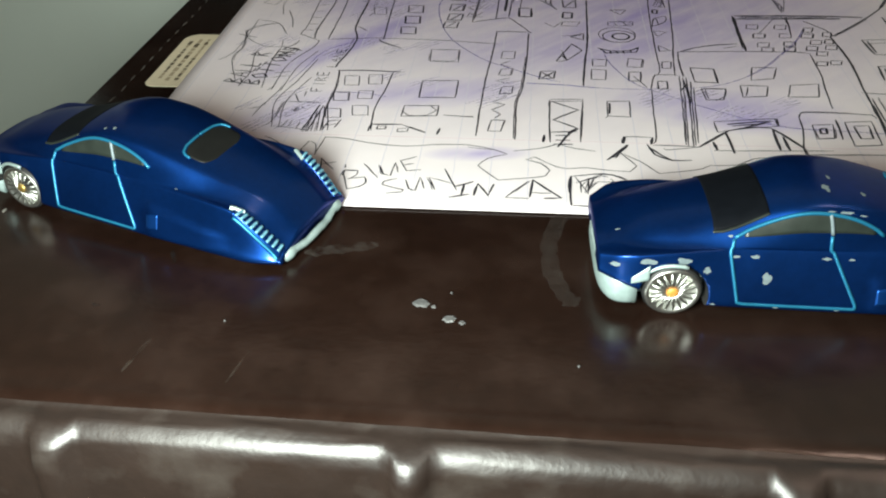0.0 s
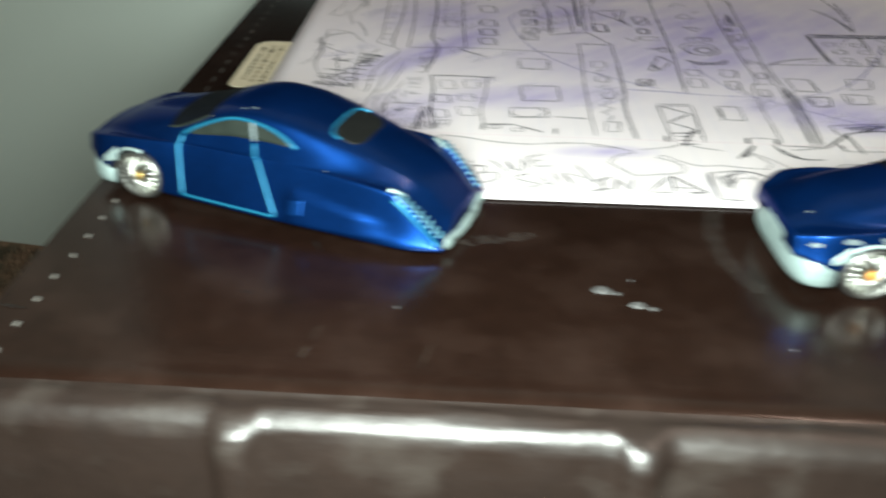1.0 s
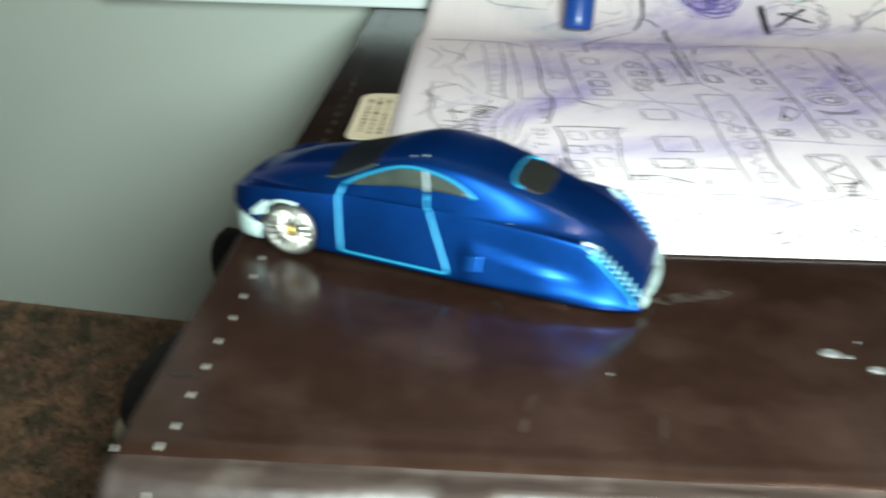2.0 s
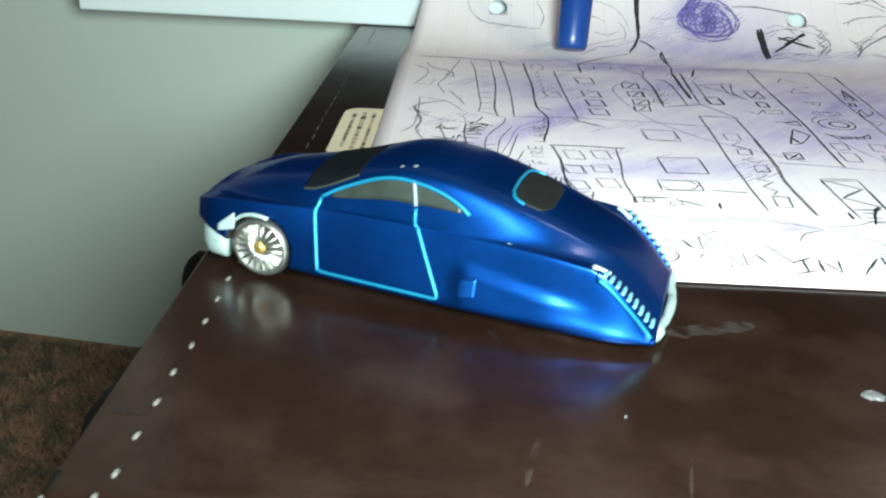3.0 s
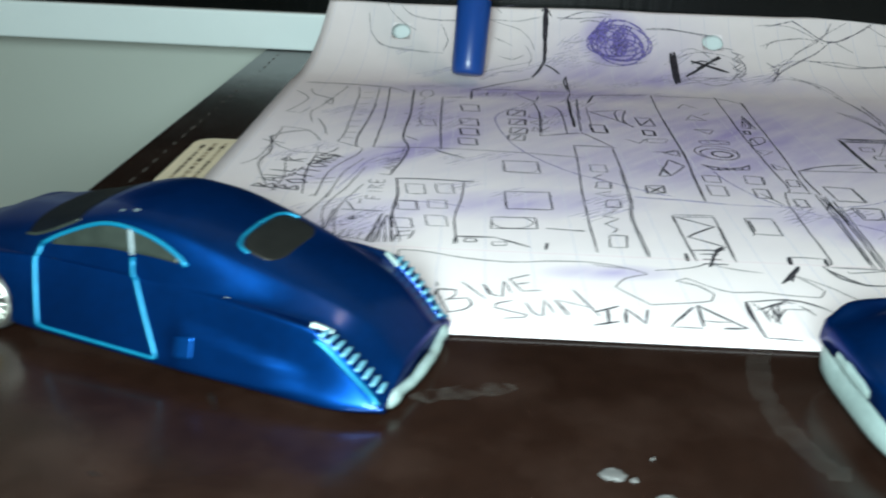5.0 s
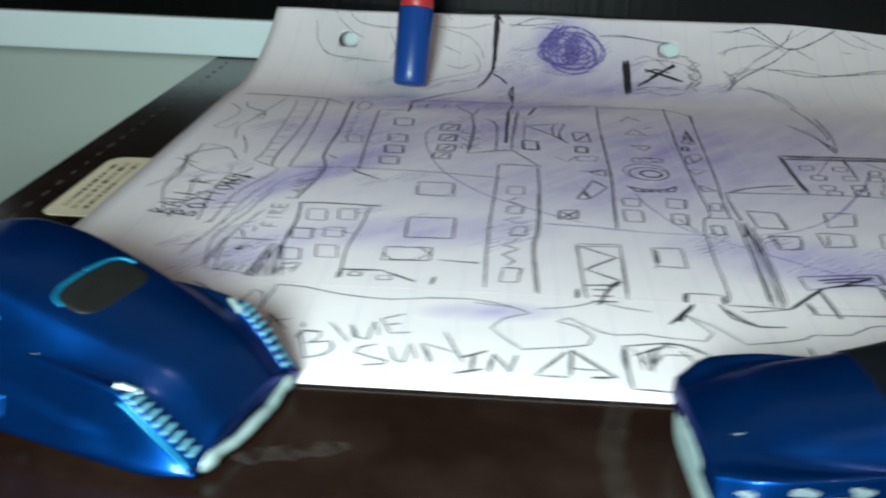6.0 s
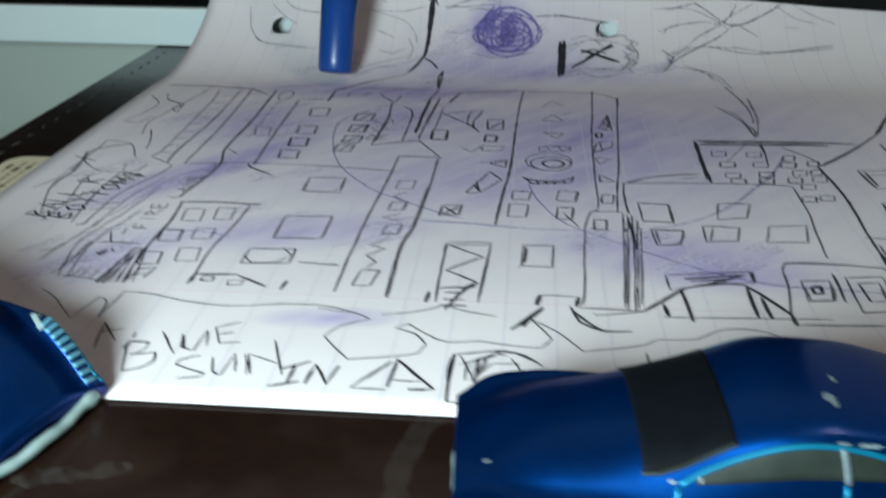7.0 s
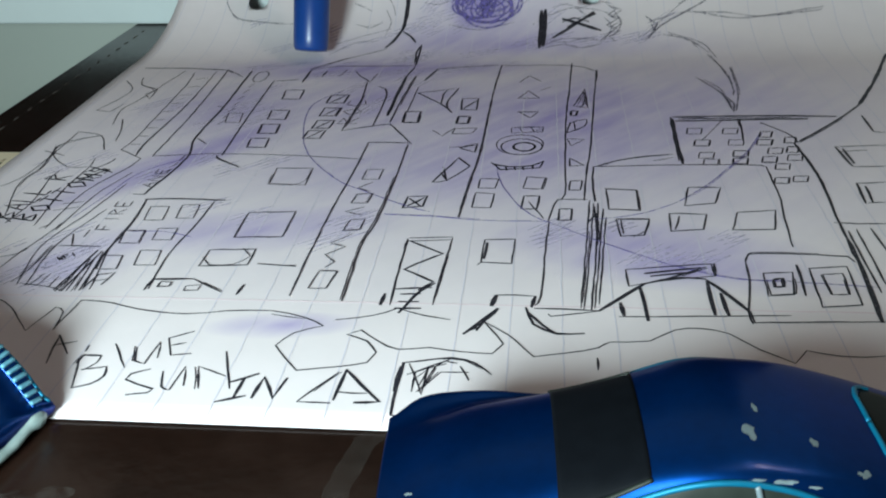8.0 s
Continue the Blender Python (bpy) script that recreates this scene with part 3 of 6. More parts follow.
# printed rules and margin
for k in range(33):
    pen = Pen()
    pen.stroke(0.22, 3.3 + 8.4 * k, 0.5, 3.3 + 8.4 * k, 80, 3.3 + 8.4 * k, 207.5)
    part("ruled_line", pen.bm, RULE, paper)
pen = Pen()
pen.stroke(0.35, 0.5, 31.5, 140, 31.5, 279, 31.5)
part("margin_line", pen.bm, MARGIN, paper)
pen = Pen()
pen.line(0.4, 49.2, 12.3, 48.3, 16.4, 47.7, 20.1, 51.5, 14.9)
pen.line(0.4, 48.0, 17.0, 51.5, 18.4)
pen.line(0.4, 54.1, 15.7, 53.9, 17.4)
pen.line(0.4, 54.0, 13.9, 56.2, 6.8)
pen.line(0.4, 54.0, 12.5, 54.3, 14.8, 57.2, 14.7, 57.3, 12.9, 55.8, 10.9)
pen.line(0.4, 55.6, 11.1, 59.3, 12.0, 59.9, 9.7, 58.6, 7.8, 56.0, 6.6)
pen.line(0.4, 58.1, 17.9, 62.3, 11.9)
pen.line(0.4, 62.0, 17.3, 63.2, 13.6, 64.9, 13.0, 65.4, 18.7, 66.5, 14.5)
pen.line(0.4, 69.8, 22.0, 66.4, 19.8, 68.3, 15.3, 71.5, 15.9)
pen.line(0.4, 67.4, 17.8, 69.6, 18.7)
pen.line(0.4, 66.6, 11.7, 63.9, 10.4, 63.6, 9.0, 68.7, 7.0, 68.3, 6.1, 65.1, 5.4)
pen.line(0.4, 68.7, 11.3, 69.9, 7.7, 71.3, 6.9, 71.8, 12.6, 73.1, 7.9)
pen.line(0.4, 75.5, 7.4, 73.8, 12.7, 78.8, 10.6)
pen.line(0.4, 76.9, 16.8, 80.3, 7.6)
pen.line(0.68, 79.7, 9.1, 83.8, 11.4)
pen.line(0.68, 81.9, 10.3, 81.5, 5.5)
pen.line(0.68, 79.0, 4.6, 83.2, 6.2)
pen.line(0.7, 84.2, 5.6, 84.8, 10.5, 87.3, 5.8, 88.4, 10.6)
pen.line(0.4, 95.8, 12.4, 91.0, 5.2, 96.0, 5.2)
pen.line(0.68, 96.8, 13.1, 96.3, 5.8)
pen.line(0.68, 96.8, 13.1, 99.7, 9.5, 103.0, 5.8, 99.3, 5.4)
pen.line(0.4, 96.3, 7.7, 100.9, 7.6)
part("title_lettering", pen.bm, INK, paper, "hand lettered title in black pen")
pen = Pen()
pen.line(0.7, 105.2, 15.2, 105.0, 9.5, 105.0, 3.0)
pen.line(0.6, 104.9, 14.2, 104.7, 8.2)
pen.line(0.4, 105.2, 15.2, 112.4, 16.6, 116.0, 15.4, 118.7, 12.8)
pen.line(0.3, 106.1, 14.9, 108.8, 7.7, 109.2, 14.4, 108.1, 9.6)
pen.line(0.3, 108.3, 8.3, 111.1, 13.1, 115.3, 13.3)
pen.line(0.3, 106.1, 12.2, 111.6, 15.9, 113.4, 15.3)
pen.line(0.3, 108.9, 9.7, 110.1, 14.4, 112.5, 16.4)
pen.line(0.4, 113.9, 14.6, 115.4, 11.3)
pen.line(0.6, 105.0, 3.0, 110.6, 2.6)
pen.line(0.3, 107.3, 8.3, 107.3, 12.9, 111.7, 15.2)
part("sun_emblem", pen.bm, INK, paper)
pen = Pen()
pen.line(0.3, 31.3, 30.1, 34.9, 27.6, 41.2, 20.8, 43.0, 27.9, 44.9, 26.6, 45.8, 21.3, 46.4, 30.3, 52.4, 29.7, 57.7, 27.9, 66.6, 26.8, 73.1, 27.9, 80.8, 28.3, 87.1, 26.6, 90.7, 24.3)
pen.line(0.3, 81.2, 27.2, 87.2, 26.2)
pen.line(0.3, 90.7, 24.3, 86.3, 22.2, 84.3, 18.6, 86.7, 15.5, 89.2, 12.5, 95.5, 13.7, 99.6, 14.9, 100.5, 17.5, 98.6, 20.4, 95.1, 22.1, 97.2, 23.4, 100.4, 20.5, 103.9, 18.4, 108.7, 19.1, 114.0, 18.2, 118.4, 18.1, 120.0, 20.6, 119.0, 22.8, 116.6, 26.6)
pen.line(0.3, 116.6, 26.6, 120.8, 22.9, 124.8, 17.5, 129.5, 18.6, 134.7, 20.2, 136.5, 21.8, 142.6, 22.4, 146.8, 25.5, 150.8, 26.0, 154.8, 24.7, 158.7, 20.9, 163.1, 17.6, 165.5, 20.9, 170.2, 19.6, 176.6, 20.0)
pen.line(0.3, 92.4, 26.1, 98.3, 27.5, 102.2, 29.9, 106.7, 27.9, 111.2, 26.9)
pen.line(0.4, 134.4, 17.7, 134.3, 14.6)
part("road_sketch", pen.bm, INK, paper)
pen = Pen()
pen.line(0.6, 5.8, 157.4, 18.8, 157.1, 32.4, 155.7)
pen.line(0.4, 32.3, 156.2, 34.0, 126.2, 34.4, 106.4, 34.3, 92.1)
pen.line(0.3, 22.8, 153.3, 24.2, 142.3, 25.1, 118.8, 25.6, 102.8, 25.0, 95.8, 32.0, 90.8)
pen.line(0.3, 29.3, 154.7, 30.1, 126.3, 29.3, 99.2, 30.2, 91.8)
pen.line(0.3, 25.1, 147.1, 28.7, 148.6)
pen.line(0.3, 25.2, 140.2, 28.7, 141.3)
pen.line(0.3, 25.3, 133.5, 28.7, 134.5)
pen.line(0.3, 25.4, 127.1, 28.7, 127.9)
pen.line(0.3, 25.5, 121.1, 28.6, 121.7)
pen.line(0.3, 25.6, 115.2, 28.6, 115.7)
pen.line(0.3, 25.7, 109.7, 28.6, 110.0)
pen.line(0.3, 25.7, 104.3, 28.6, 104.5)
pen.line(0.3, 25.8, 99.2, 28.5, 99.2)
pen.line(0.3, 19.5, 154.9, 17.4, 142.4, 15.4, 130.8, 13.4, 122.2, 15.6, 112.1)
pen.line(0.3, 4.7, 146.1, 9.6, 138.7, 9.1, 130.9, 6.5, 122.3, 10.8, 121.0, 12.3, 127.3)
pen.line(0.3, 8.9, 148.5, 10.9, 142.5, 17.2, 138.6, 17.9, 130.8, 15.2, 134.4, 16.7, 137.7)
pen.line(0.3, 34.3, 92.1, 44.3, 93.2, 51.1, 93.6, 68.4, 92.7, 85.4, 90.6)
pen.line(0.3, 5.6, 75.2, 8.1, 79.1, 9.0, 89.0, 8.7, 107.2, 15.9, 104.6, 20.7, 95.7)
pen.line(0.3, 14.5, 61.8, 9.4, 76.7, 10.0, 85.8, 7.8, 98.4, 11.6, 102.7, 15.9, 104.6)
pen.line(0.3, 7.1, 98.4, 9.5, 92.3, 16.2, 85.9, 21.7, 85.9, 20.9, 90.7)
pen.line(0.4, 5.9, 95.0, 12.3, 92.3)
pen.line(0.3, 16.6, 58.1, 17.0, 61.9, 17.2, 68.4, 15.2, 79.7, 15.6, 84.3)
pen.line(0.3, 13.2, 61.8, 17.5, 58.6)
pen.line(0.3, 23.3, 57.1, 21.5, 72.6, 21.7, 85.9)
pen.line(0.3, 26.3, 55.9, 26.7, 72.7, 31.3, 86.0, 32.0, 90.8)
pen.line(0.3, 28.9, 55.5, 29.9, 71.4, 33.3, 83.0)
pen.word(0.55, "BALL R", 16.9, 60.1, 20.1, 82.2, 5.5)
pen.word(0.6, "BOTTOMS", 21.9, 59.2, 27.9, 86.0, 5.0)
pen.line(0.3, 24.1, 63.8, 28.9, 65.5)
pen.line(0.3, 24.4, 66.9, 28.9, 68.1)
pen.line(0.3, 21.3, 101.0, 19.5, 108.3, 16.6, 116.0)
pen.line(0.4, 21.8, 82.8, 25.1, 87.5, 25.8, 90.8)
pen.line(0.4, 20.7, 76.9, 27.0, 80.5)
pen.line(0.6, 21.7, 85.9, 28.6, 82.9)
pen.line(0.6, 22.6, 78.4, 26.6, 84.4)
part("left_tower_sketch", pen.bm, INK, paper)
pen = Pen()
pen.line(0.3, 31.9, 34.8, 29.3, 49.1, 32.3, 63.5, 34.5, 77.1)
pen.line(0.3, 33.7, 34.5, 32.1, 49.2, 35.4, 64.8)
pen.line(0.3, 30.3, 35.7, 31.5, 40.7, 31.6, 49.2)
pen.line(0.3, 25.4, 40.5, 26.4, 46.8, 28.1, 53.6, 28.7, 58.4)
pen.line(0.3, 32.2, 35.2, 37.4, 34.6, 41.3, 33.2)
pen.line(0.4, 32.7, 49.2, 41.4, 49.0)
pen.line(0.4, 33.4, 53.8, 35.3, 49.3)
pen.line(0.4, 36.0, 55.7, 36.2, 52.7)
pen.line(0.3, 40.9, 32.8, 40.9, 43.0)
pen.line(0.3, 42.2, 33.1, 41.5, 44.3)
pen.line(0.3, 43.6, 33.3, 42.1, 45.6)
pen.line(0.3, 45.0, 33.5, 42.8, 46.9)
pen.line(0.3, 46.3, 33.8, 43.4, 48.2)
pen.line(0.5, 39.7, 33.2, 41.5, 47.7)
pen.line(0.5, 41.3, 32.9, 42.5, 47.3)
pen.line(0.3, 34.2, 34.5, 35.2, 38.8)
pen.line(0.3, 35.8, 34.5, 36.5, 38.8)
pen.line(0.3, 38.2, 34.1, 38.4, 37.9)
pen.word(0.3, "WPI", 35.7, 43.3, 38.6, 45.5, 2.0)
pen.line(0.3, 33.6, 40.7, 35.1, 41.2)
pen.line(0.3, 25.1, 55.9, 26.7, 57.9)
pen.line(0.3, 23.1, 44.6, 25.9, 45.7, 27.0, 47.9)
part("street_side_sketch", pen.bm, INK, paper)
pen = Pen()
pen.line(0.7, 41.9, 69.4, 49.6, 69.8, 59.7, 69.2)
pen.line(0.4, 42.4, 69.4, 43.6, 58.8, 43.4, 47.3, 44.4, 33.3)
pen.line(0.4, 57.4, 68.6, 57.1, 59.1, 56.0, 46.6, 56.9, 34.2)
pen.word(0.3, "FIRE", 40.2, 55.8, 39.7, 69.4, 3.2)
pen.word(0.3, "LANE", 40.7, 71.6, 41.7, 85.5, 2.6)
pen.line(0.3, 44.5, 66.0, 48.5, 66.1, 49.4, 60.1, 45.5, 60.0, 44.5, 66.0)
pen.line(0.3, 51.1, 66.9, 54.8, 67.0, 55.5, 61.0, 51.9, 60.9, 51.1, 66.9)
pen.line(0.3, 43.6, 55.4, 47.8, 55.5, 48.4, 50.5, 44.4, 50.4, 43.6, 55.4)
pen.line(0.3, 50.0, 56.5, 53.8, 56.6, 54.2, 52.0, 50.5, 51.9, 50.0, 56.5)
pen.line(0.3, 43.3, 45.6, 47.3, 45.7, 48.2, 40.8, 44.3, 40.7, 43.3, 45.6)
pen.line(0.3, 50.0, 47.7, 54.0, 47.8, 54.8, 42.4, 50.9, 42.3, 50.0, 47.7)
pen.line(0.4, 45.0, 34.3, 45.6, 38.7, 48.5, 39.6, 47.7, 35.3)
pen.line(0.3, 45.2, 36.2, 47.9, 37.3)
pen.line(0.6, 56.3, 37.5, 64.1, 37.8)
pen.line(0.4, 64.1, 37.8, 70.4, 33.7)
pen.line(0.7, 56.5, 37.6, 56.3, 33.8)
pen.line(0.3, 58.3, 36.7, 60.3, 36.7, 60.4, 35.2, 58.3, 35.1, 58.3, 36.7)
pen.line(0.3, 63.4, 35.5, 66.1, 36.0, 66.0, 34.1, 63.5, 33.9, 63.4, 35.5)
pen.line(0.6, 73.7, 36.3, 73.3, 32.9)
pen.line(0.3, 66.3, 85.5, 74.7, 85.5, 74.9, 76.8, 66.9, 77.5, 66.3, 85.5)
pen.line(0.4, 66.3, 63.7, 76.0, 64.4, 76.0, 53.7, 66.6, 53.3, 66.3, 63.7)
pen.line(0.4, 63.4, 48.3, 72.2, 48.8, 72.3, 43.0, 63.3, 42.3, 63.4, 48.3)
pen.line(0.4, 74.0, 43.5, 81.6, 42.7)
pen.line(0.4, 78.4, 43.0, 81.5, 43.1)
pen.line(0.6, 40.1, 154.4, 40.3, 144.4, 41.1, 124.1, 40.9, 102.8, 43.1, 90.9, 40.7, 71.6)
pen.line(0.4, 41.6, 102.8, 45.0, 99.3)
pen.line(0.4, 49.2, 145.2, 49.9, 117.9, 51.0, 95.9, 51.0, 92.6)
pen.line(0.6, 50.0, 92.6, 50.9, 90.6, 57.3, 86.0)
pen.loop(0.3, 44.2, 149.2, 2.0, 4.6, 1, 0)
pen.line(0.3, 32.4, 155.7, 38.7, 149.4)
pen.line(0.3, 43.5, 112.0, 44.6, 114.7)
pen.line(0.3, 43.5, 116.3, 44.5, 119.1)
pen.line(0.3, 43.4, 120.7, 44.5, 123.6)
pen.line(0.3, 43.3, 125.3, 44.4, 128.3)
pen.line(0.3, 43.2, 130.0, 44.4, 133.1)
pen.line(0.3, 43.2, 135.0, 44.3, 138.1)
pen.line(0.3, 43.1, 140.0, 44.2, 143.3)
pen.line(0.3, 44.0, 119.9, 47.8, 119.9, 49.0, 113.2, 45.1, 113.2, 44.0, 119.9)
pen.line(0.3, 41.1, 124.1, 39.1, 125.3)
pen.line(0.3, 40.3, 77.2, 41.4, 77.7)
pen.line(0.3, 40.7, 80.1, 41.6, 81.3)
pen.line(0.3, 41.1, 83.1, 41.8, 84.9)
pen.line(0.3, 41.6, 86.1, 42.0, 88.7)
pen.line(0.3, 42.0, 89.3, 42.2, 92.5)
pen.line(0.3, 49.2, 145.2, 56.3, 146.5)
pen.line(0.5, 54.9, 137.5, 60.0, 137.4, 60.5, 130.3, 55.5, 130.3, 54.9, 137.5)
pen.line(0.5, 55.0, 121.9, 59.9, 121.8, 60.3, 115.4, 55.6, 115.5, 55.0, 121.9)
pen.line(0.5, 55.2, 112.0, 59.9, 112.0, 60.4, 106.0, 55.8, 106.0, 55.2, 112.0)
pen.line(0.5, 55.2, 102.8, 59.7, 102.8, 60.2, 97.3, 55.7, 97.3, 55.2, 102.8)
part("fire_house_sketch", pen.bm, INK, paper)
pen = Pen()
pen.line(0.75, 57.8, 144.0, 58.0, 155.0)
pen.line(0.4, 58.0, 155.0, 65.5, 158.0, 88.5, 157.4)
pen.line(0.7, 88.5, 157.4, 88.5, 173.1, 87.6, 168.7, 88.0, 159.5)
pen.line(0.4, 57.5, 155.6, 67.6, 165.1, 77.9, 171.2)
pen.line(0.6, 88.6, 156.3, 87.2, 148.3)
pen.line(1.1, 87.2, 148.3, 86.7, 130.0, 86.5, 117.6)
pen.line(0.4, 89.7, 148.3, 88.5, 129.9, 87.8, 113.0)
pen.line(0.4, 80.4, 140.3, 83.7, 134.4, 83.9, 110.8)
pen.line(0.4, 76.6, 143.7, 77.5, 130.1, 76.6, 107.8)
pen.line(0.4, 76.6, 107.8, 83.9, 110.8, 88.0, 111.9, 95.1, 99.4)
pen.line(0.4, 62.4, 148.8, 63.0, 153.9)
pen.line(0.3, 67.4, 148.7, 68.7, 154.8)
pen.line(0.4, 74.1, 148.6, 77.4, 143.7, 78.3, 151.0)
pen.line(0.3, 71.5, 153.7, 74.3, 147.6)
pen.word(0.3, "ROC", 79.6, 112.3, 79.2, 130.9, 5)
pen.line(0.6, 68.8, 133.2, 73.5, 133.2, 73.2, 127.1, 68.5, 127.2, 68.8, 133.2)
pen.line(0.6, 69.7, 127.6, 72.6, 132.7)
pen.line(0.5, 68.9, 123.4, 73.5, 123.4, 73.1, 117.7, 68.7, 117.7, 68.9, 123.4)
pen.line(0.5, 69.8, 118.1, 72.6, 123.0)
pen.line(0.55, 69.0, 114.6, 73.4, 114.6, 73.0, 109.3, 68.7, 109.3, 69.0, 114.6)
pen.line(0.55, 69.8, 109.7, 72.6, 114.2)
pen.line(0.5, 68.2, 107.8, 72.5, 107.8, 72.2, 102.8, 68.0, 102.8, 68.2, 107.8)
pen.line(0.5, 69.1, 103.2, 71.7, 107.5)
part("office_sketch", pen.bm, INK, paper)
pen = Pen()
pen.line(0.4, 84.7, 100.4, 94.6, 100.1)
pen.line(0.4, 84.7, 100.4, 84.1, 80.6, 83.3, 66.6, 82.9, 48.5, 82.8, 32.9)
pen.line(0.4, 94.3, 99.4, 94.1, 80.8, 93.4, 61.1, 92.1, 50.9, 92.3, 31.5)
pen.line(0.3, 87.1, 84.8, 90.8, 85.1, 90.5, 79.9, 86.9, 79.8, 87.1, 84.8)
pen.line(0.3, 89.5, 78.4, 86.9, 75.6, 89.7, 73.7)
pen.line(0.3, 87.2, 72.3, 90.5, 72.9, 90.0, 68.5, 86.7, 68.4, 87.2, 72.3)
pen.line(0.3, 89.8, 66.7, 86.3, 64.6, 89.9, 63.0)
pen.line(0.3, 88.0, 61.0, 90.9, 61.5, 90.7, 57.1, 87.5, 56.5, 88.0, 61.0)
pen.line(0.3, 89.6, 55.2, 86.0, 51.4, 89.2, 50.2, 85.9, 47.1, 88.2, 44.5, 86.9, 42.5)
pen.line(0.3, 86.1, 41.3, 89.5, 41.2, 88.7, 35.5, 85.5, 35.4, 86.1, 41.3)
part("zigzag_tower_sketch", pen.bm, INK, paper)
pen = Pen()
pen.line(0.75, 92.9, 144.3, 95.5, 154.1)
pen.line(0.4, 95.5, 154.1, 104.4, 155.9, 113.3, 157.7)
pen.line(0.4, 113.8, 157.7, 112.4, 129.6, 111.6, 96.2, 110.3, 78.2, 109.3, 62.7)
pen.line(0.3, 91.7, 138.8, 91.2, 119.6)
pen.line(0.4, 92.3, 134.2, 100.1, 124.8, 102.8, 119.5, 100.8, 125.6, 103.0, 137.7, 92.3, 134.2)
pen.line(0.4, 99.4, 124.8, 99.3, 133.3, 100.5, 136.3)
pen.line(0.6, 90.8, 120.4, 94.8, 120.3, 94.7, 113.0, 91.0, 113.0, 90.8, 120.4)
pen.line(0.5, 104.6, 129.7, 108.9, 129.7, 108.9, 121.4, 105.0, 121.5, 104.6, 129.7)
pen.line(0.5, 105.5, 122.3, 108.7, 128.4)
pen.line(0.75, 104.8, 117.1, 107.7, 116.7, 107.4, 112.2, 104.6, 112.2, 104.8, 117.1)
pen.line(0.3, 104.5, 108.9, 110.0, 109.3, 108.9, 105.7, 104.1, 105.7, 104.5, 108.9)
pen.line(0.3, 99.1, 107.8, 101.8, 104.3, 104.5, 109.3)
pen.line(0.5, 106.9, 96.8, 110.7, 99.5, 110.4, 94.6, 106.9, 96.8)
pen.line(0.3, 104.2, 97.5, 110.4, 98.2)
pen.line(0.4, 102.4, 78.6, 107.0, 91.4, 109.9, 86.8, 105.4, 79.5, 102.4, 78.6)
pen.line(0.6, 103.7, 83.8, 105.4, 79.5, 104.0, 86.8)
pen.line(0.6, 98.1, 71.7, 102.2, 72.1, 101.7, 67.4, 97.7, 66.6, 98.1, 71.7)
pen.line(0.7, 98.4, 67.4, 101.7, 71.3)
pen.line(0.6, 98.5, 71.0, 101.3, 67.4)
part("curved_window_tower_sketch", pen.bm, INK, paper)
pen = Pen()
pen.line(0.4, 113.8, 157.7, 134.0, 157.2, 140.6, 152.0)
pen.line(0.4, 134.0, 159.3, 132.9, 138.1, 131.8, 121.3, 130.9, 93.1, 130.5, 73.1, 128.8, 70.5, 127.0, 61.2)
pen.line(0.4, 119.3, 130.4, 121.9, 136.0, 124.9, 130.3, 119.3, 130.4)
pen.line(0.4, 119.6, 120.6, 124.7, 120.5, 122.7, 116.3, 119.6, 120.6)
pen.line(0.3, 124.9, 136.0, 127.9, 139.0)
pen.line(0.4, 119.4, 142.9, 122.1, 148.5, 125.3, 143.7)
pen.line(0.3, 118.3, 109.6, 126.0, 110.3, 125.8, 107.1, 118.4, 106.4, 118.3, 109.6)
pen.line(0.3, 120.3, 109.6, 121.1, 106.7)
pen.line(0.3, 123.0, 110.0, 123.8, 107.1)
pen.loop(0.4, 121.4, 98.5, 4.4, 4.7, 1, 0.4)
pen.loop(0.6, 121.6, 98.2, 2.3, 2.7, 2, 0.5)
pen.loop(0.3, 121.1, 98.9, 4.8, 5.8, 1, 0.8)
pen.line(0.6, 114.5, 89.3, 116.6, 85.4, 125.2, 86.4, 126.1, 90.0)
pen.line(0.6, 114.8, 88.7, 118.4, 86.9, 123.4, 87.5, 126.1, 90.0)
pen.line(0.5, 117.8, 86.9, 118.1, 84.8)
pen.line(0.5, 119.6, 87.2, 120.0, 85.1)
pen.line(0.5, 121.5, 87.2, 121.8, 85.2)
pen.line(0.5, 123.6, 87.8, 123.9, 85.8)
pen.line(0.4, 112.6, 80.7, 116.5, 80.5, 116.0, 76.0, 112.4, 76.0, 112.6, 80.7)
pen.line(0.4, 112.1, 73.8, 116.0, 73.4, 115.5, 67.0, 111.7, 67.1, 112.1, 73.8)
pen.line(0.4, 122.6, 81.7, 126.5, 81.2, 125.7, 75.7, 121.8, 76.1, 122.6, 81.7)
pen.line(0.55, 122.1, 72.4, 125.3, 72.5, 124.8, 66.6, 121.7, 66.6, 122.1, 72.4)
pen.line(0.4, 123.1, 69.9, 126.2, 62.6)
pen.line(0.4, 140.7, 153.0, 138.4, 121.2, 136.6, 96.3, 135.3, 84.1, 134.3, 70.6)
pen.line(0.7, 140.8, 153.0, 140.2, 143.4)
pen.line(0.4, 133.6, 124.4, 136.9, 137.1, 137.1, 123.2, 133.6, 124.4)
pen.line(0.3, 134.6, 125.2, 136.8, 134.5)
pen.line(0.3, 135.7, 124.0, 137.1, 132.7)
pen.line(0.75, 132.9, 120.9, 134.5, 120.8, 134.1, 117.7, 132.7, 117.7, 132.9, 120.9)
pen.line(0.4, 131.5, 106.4, 132.6, 112.9, 136.5, 115.4, 135.9, 110.6, 131.5, 106.4)
pen.line(0.4, 133.3, 113.6, 133.6, 108.1)
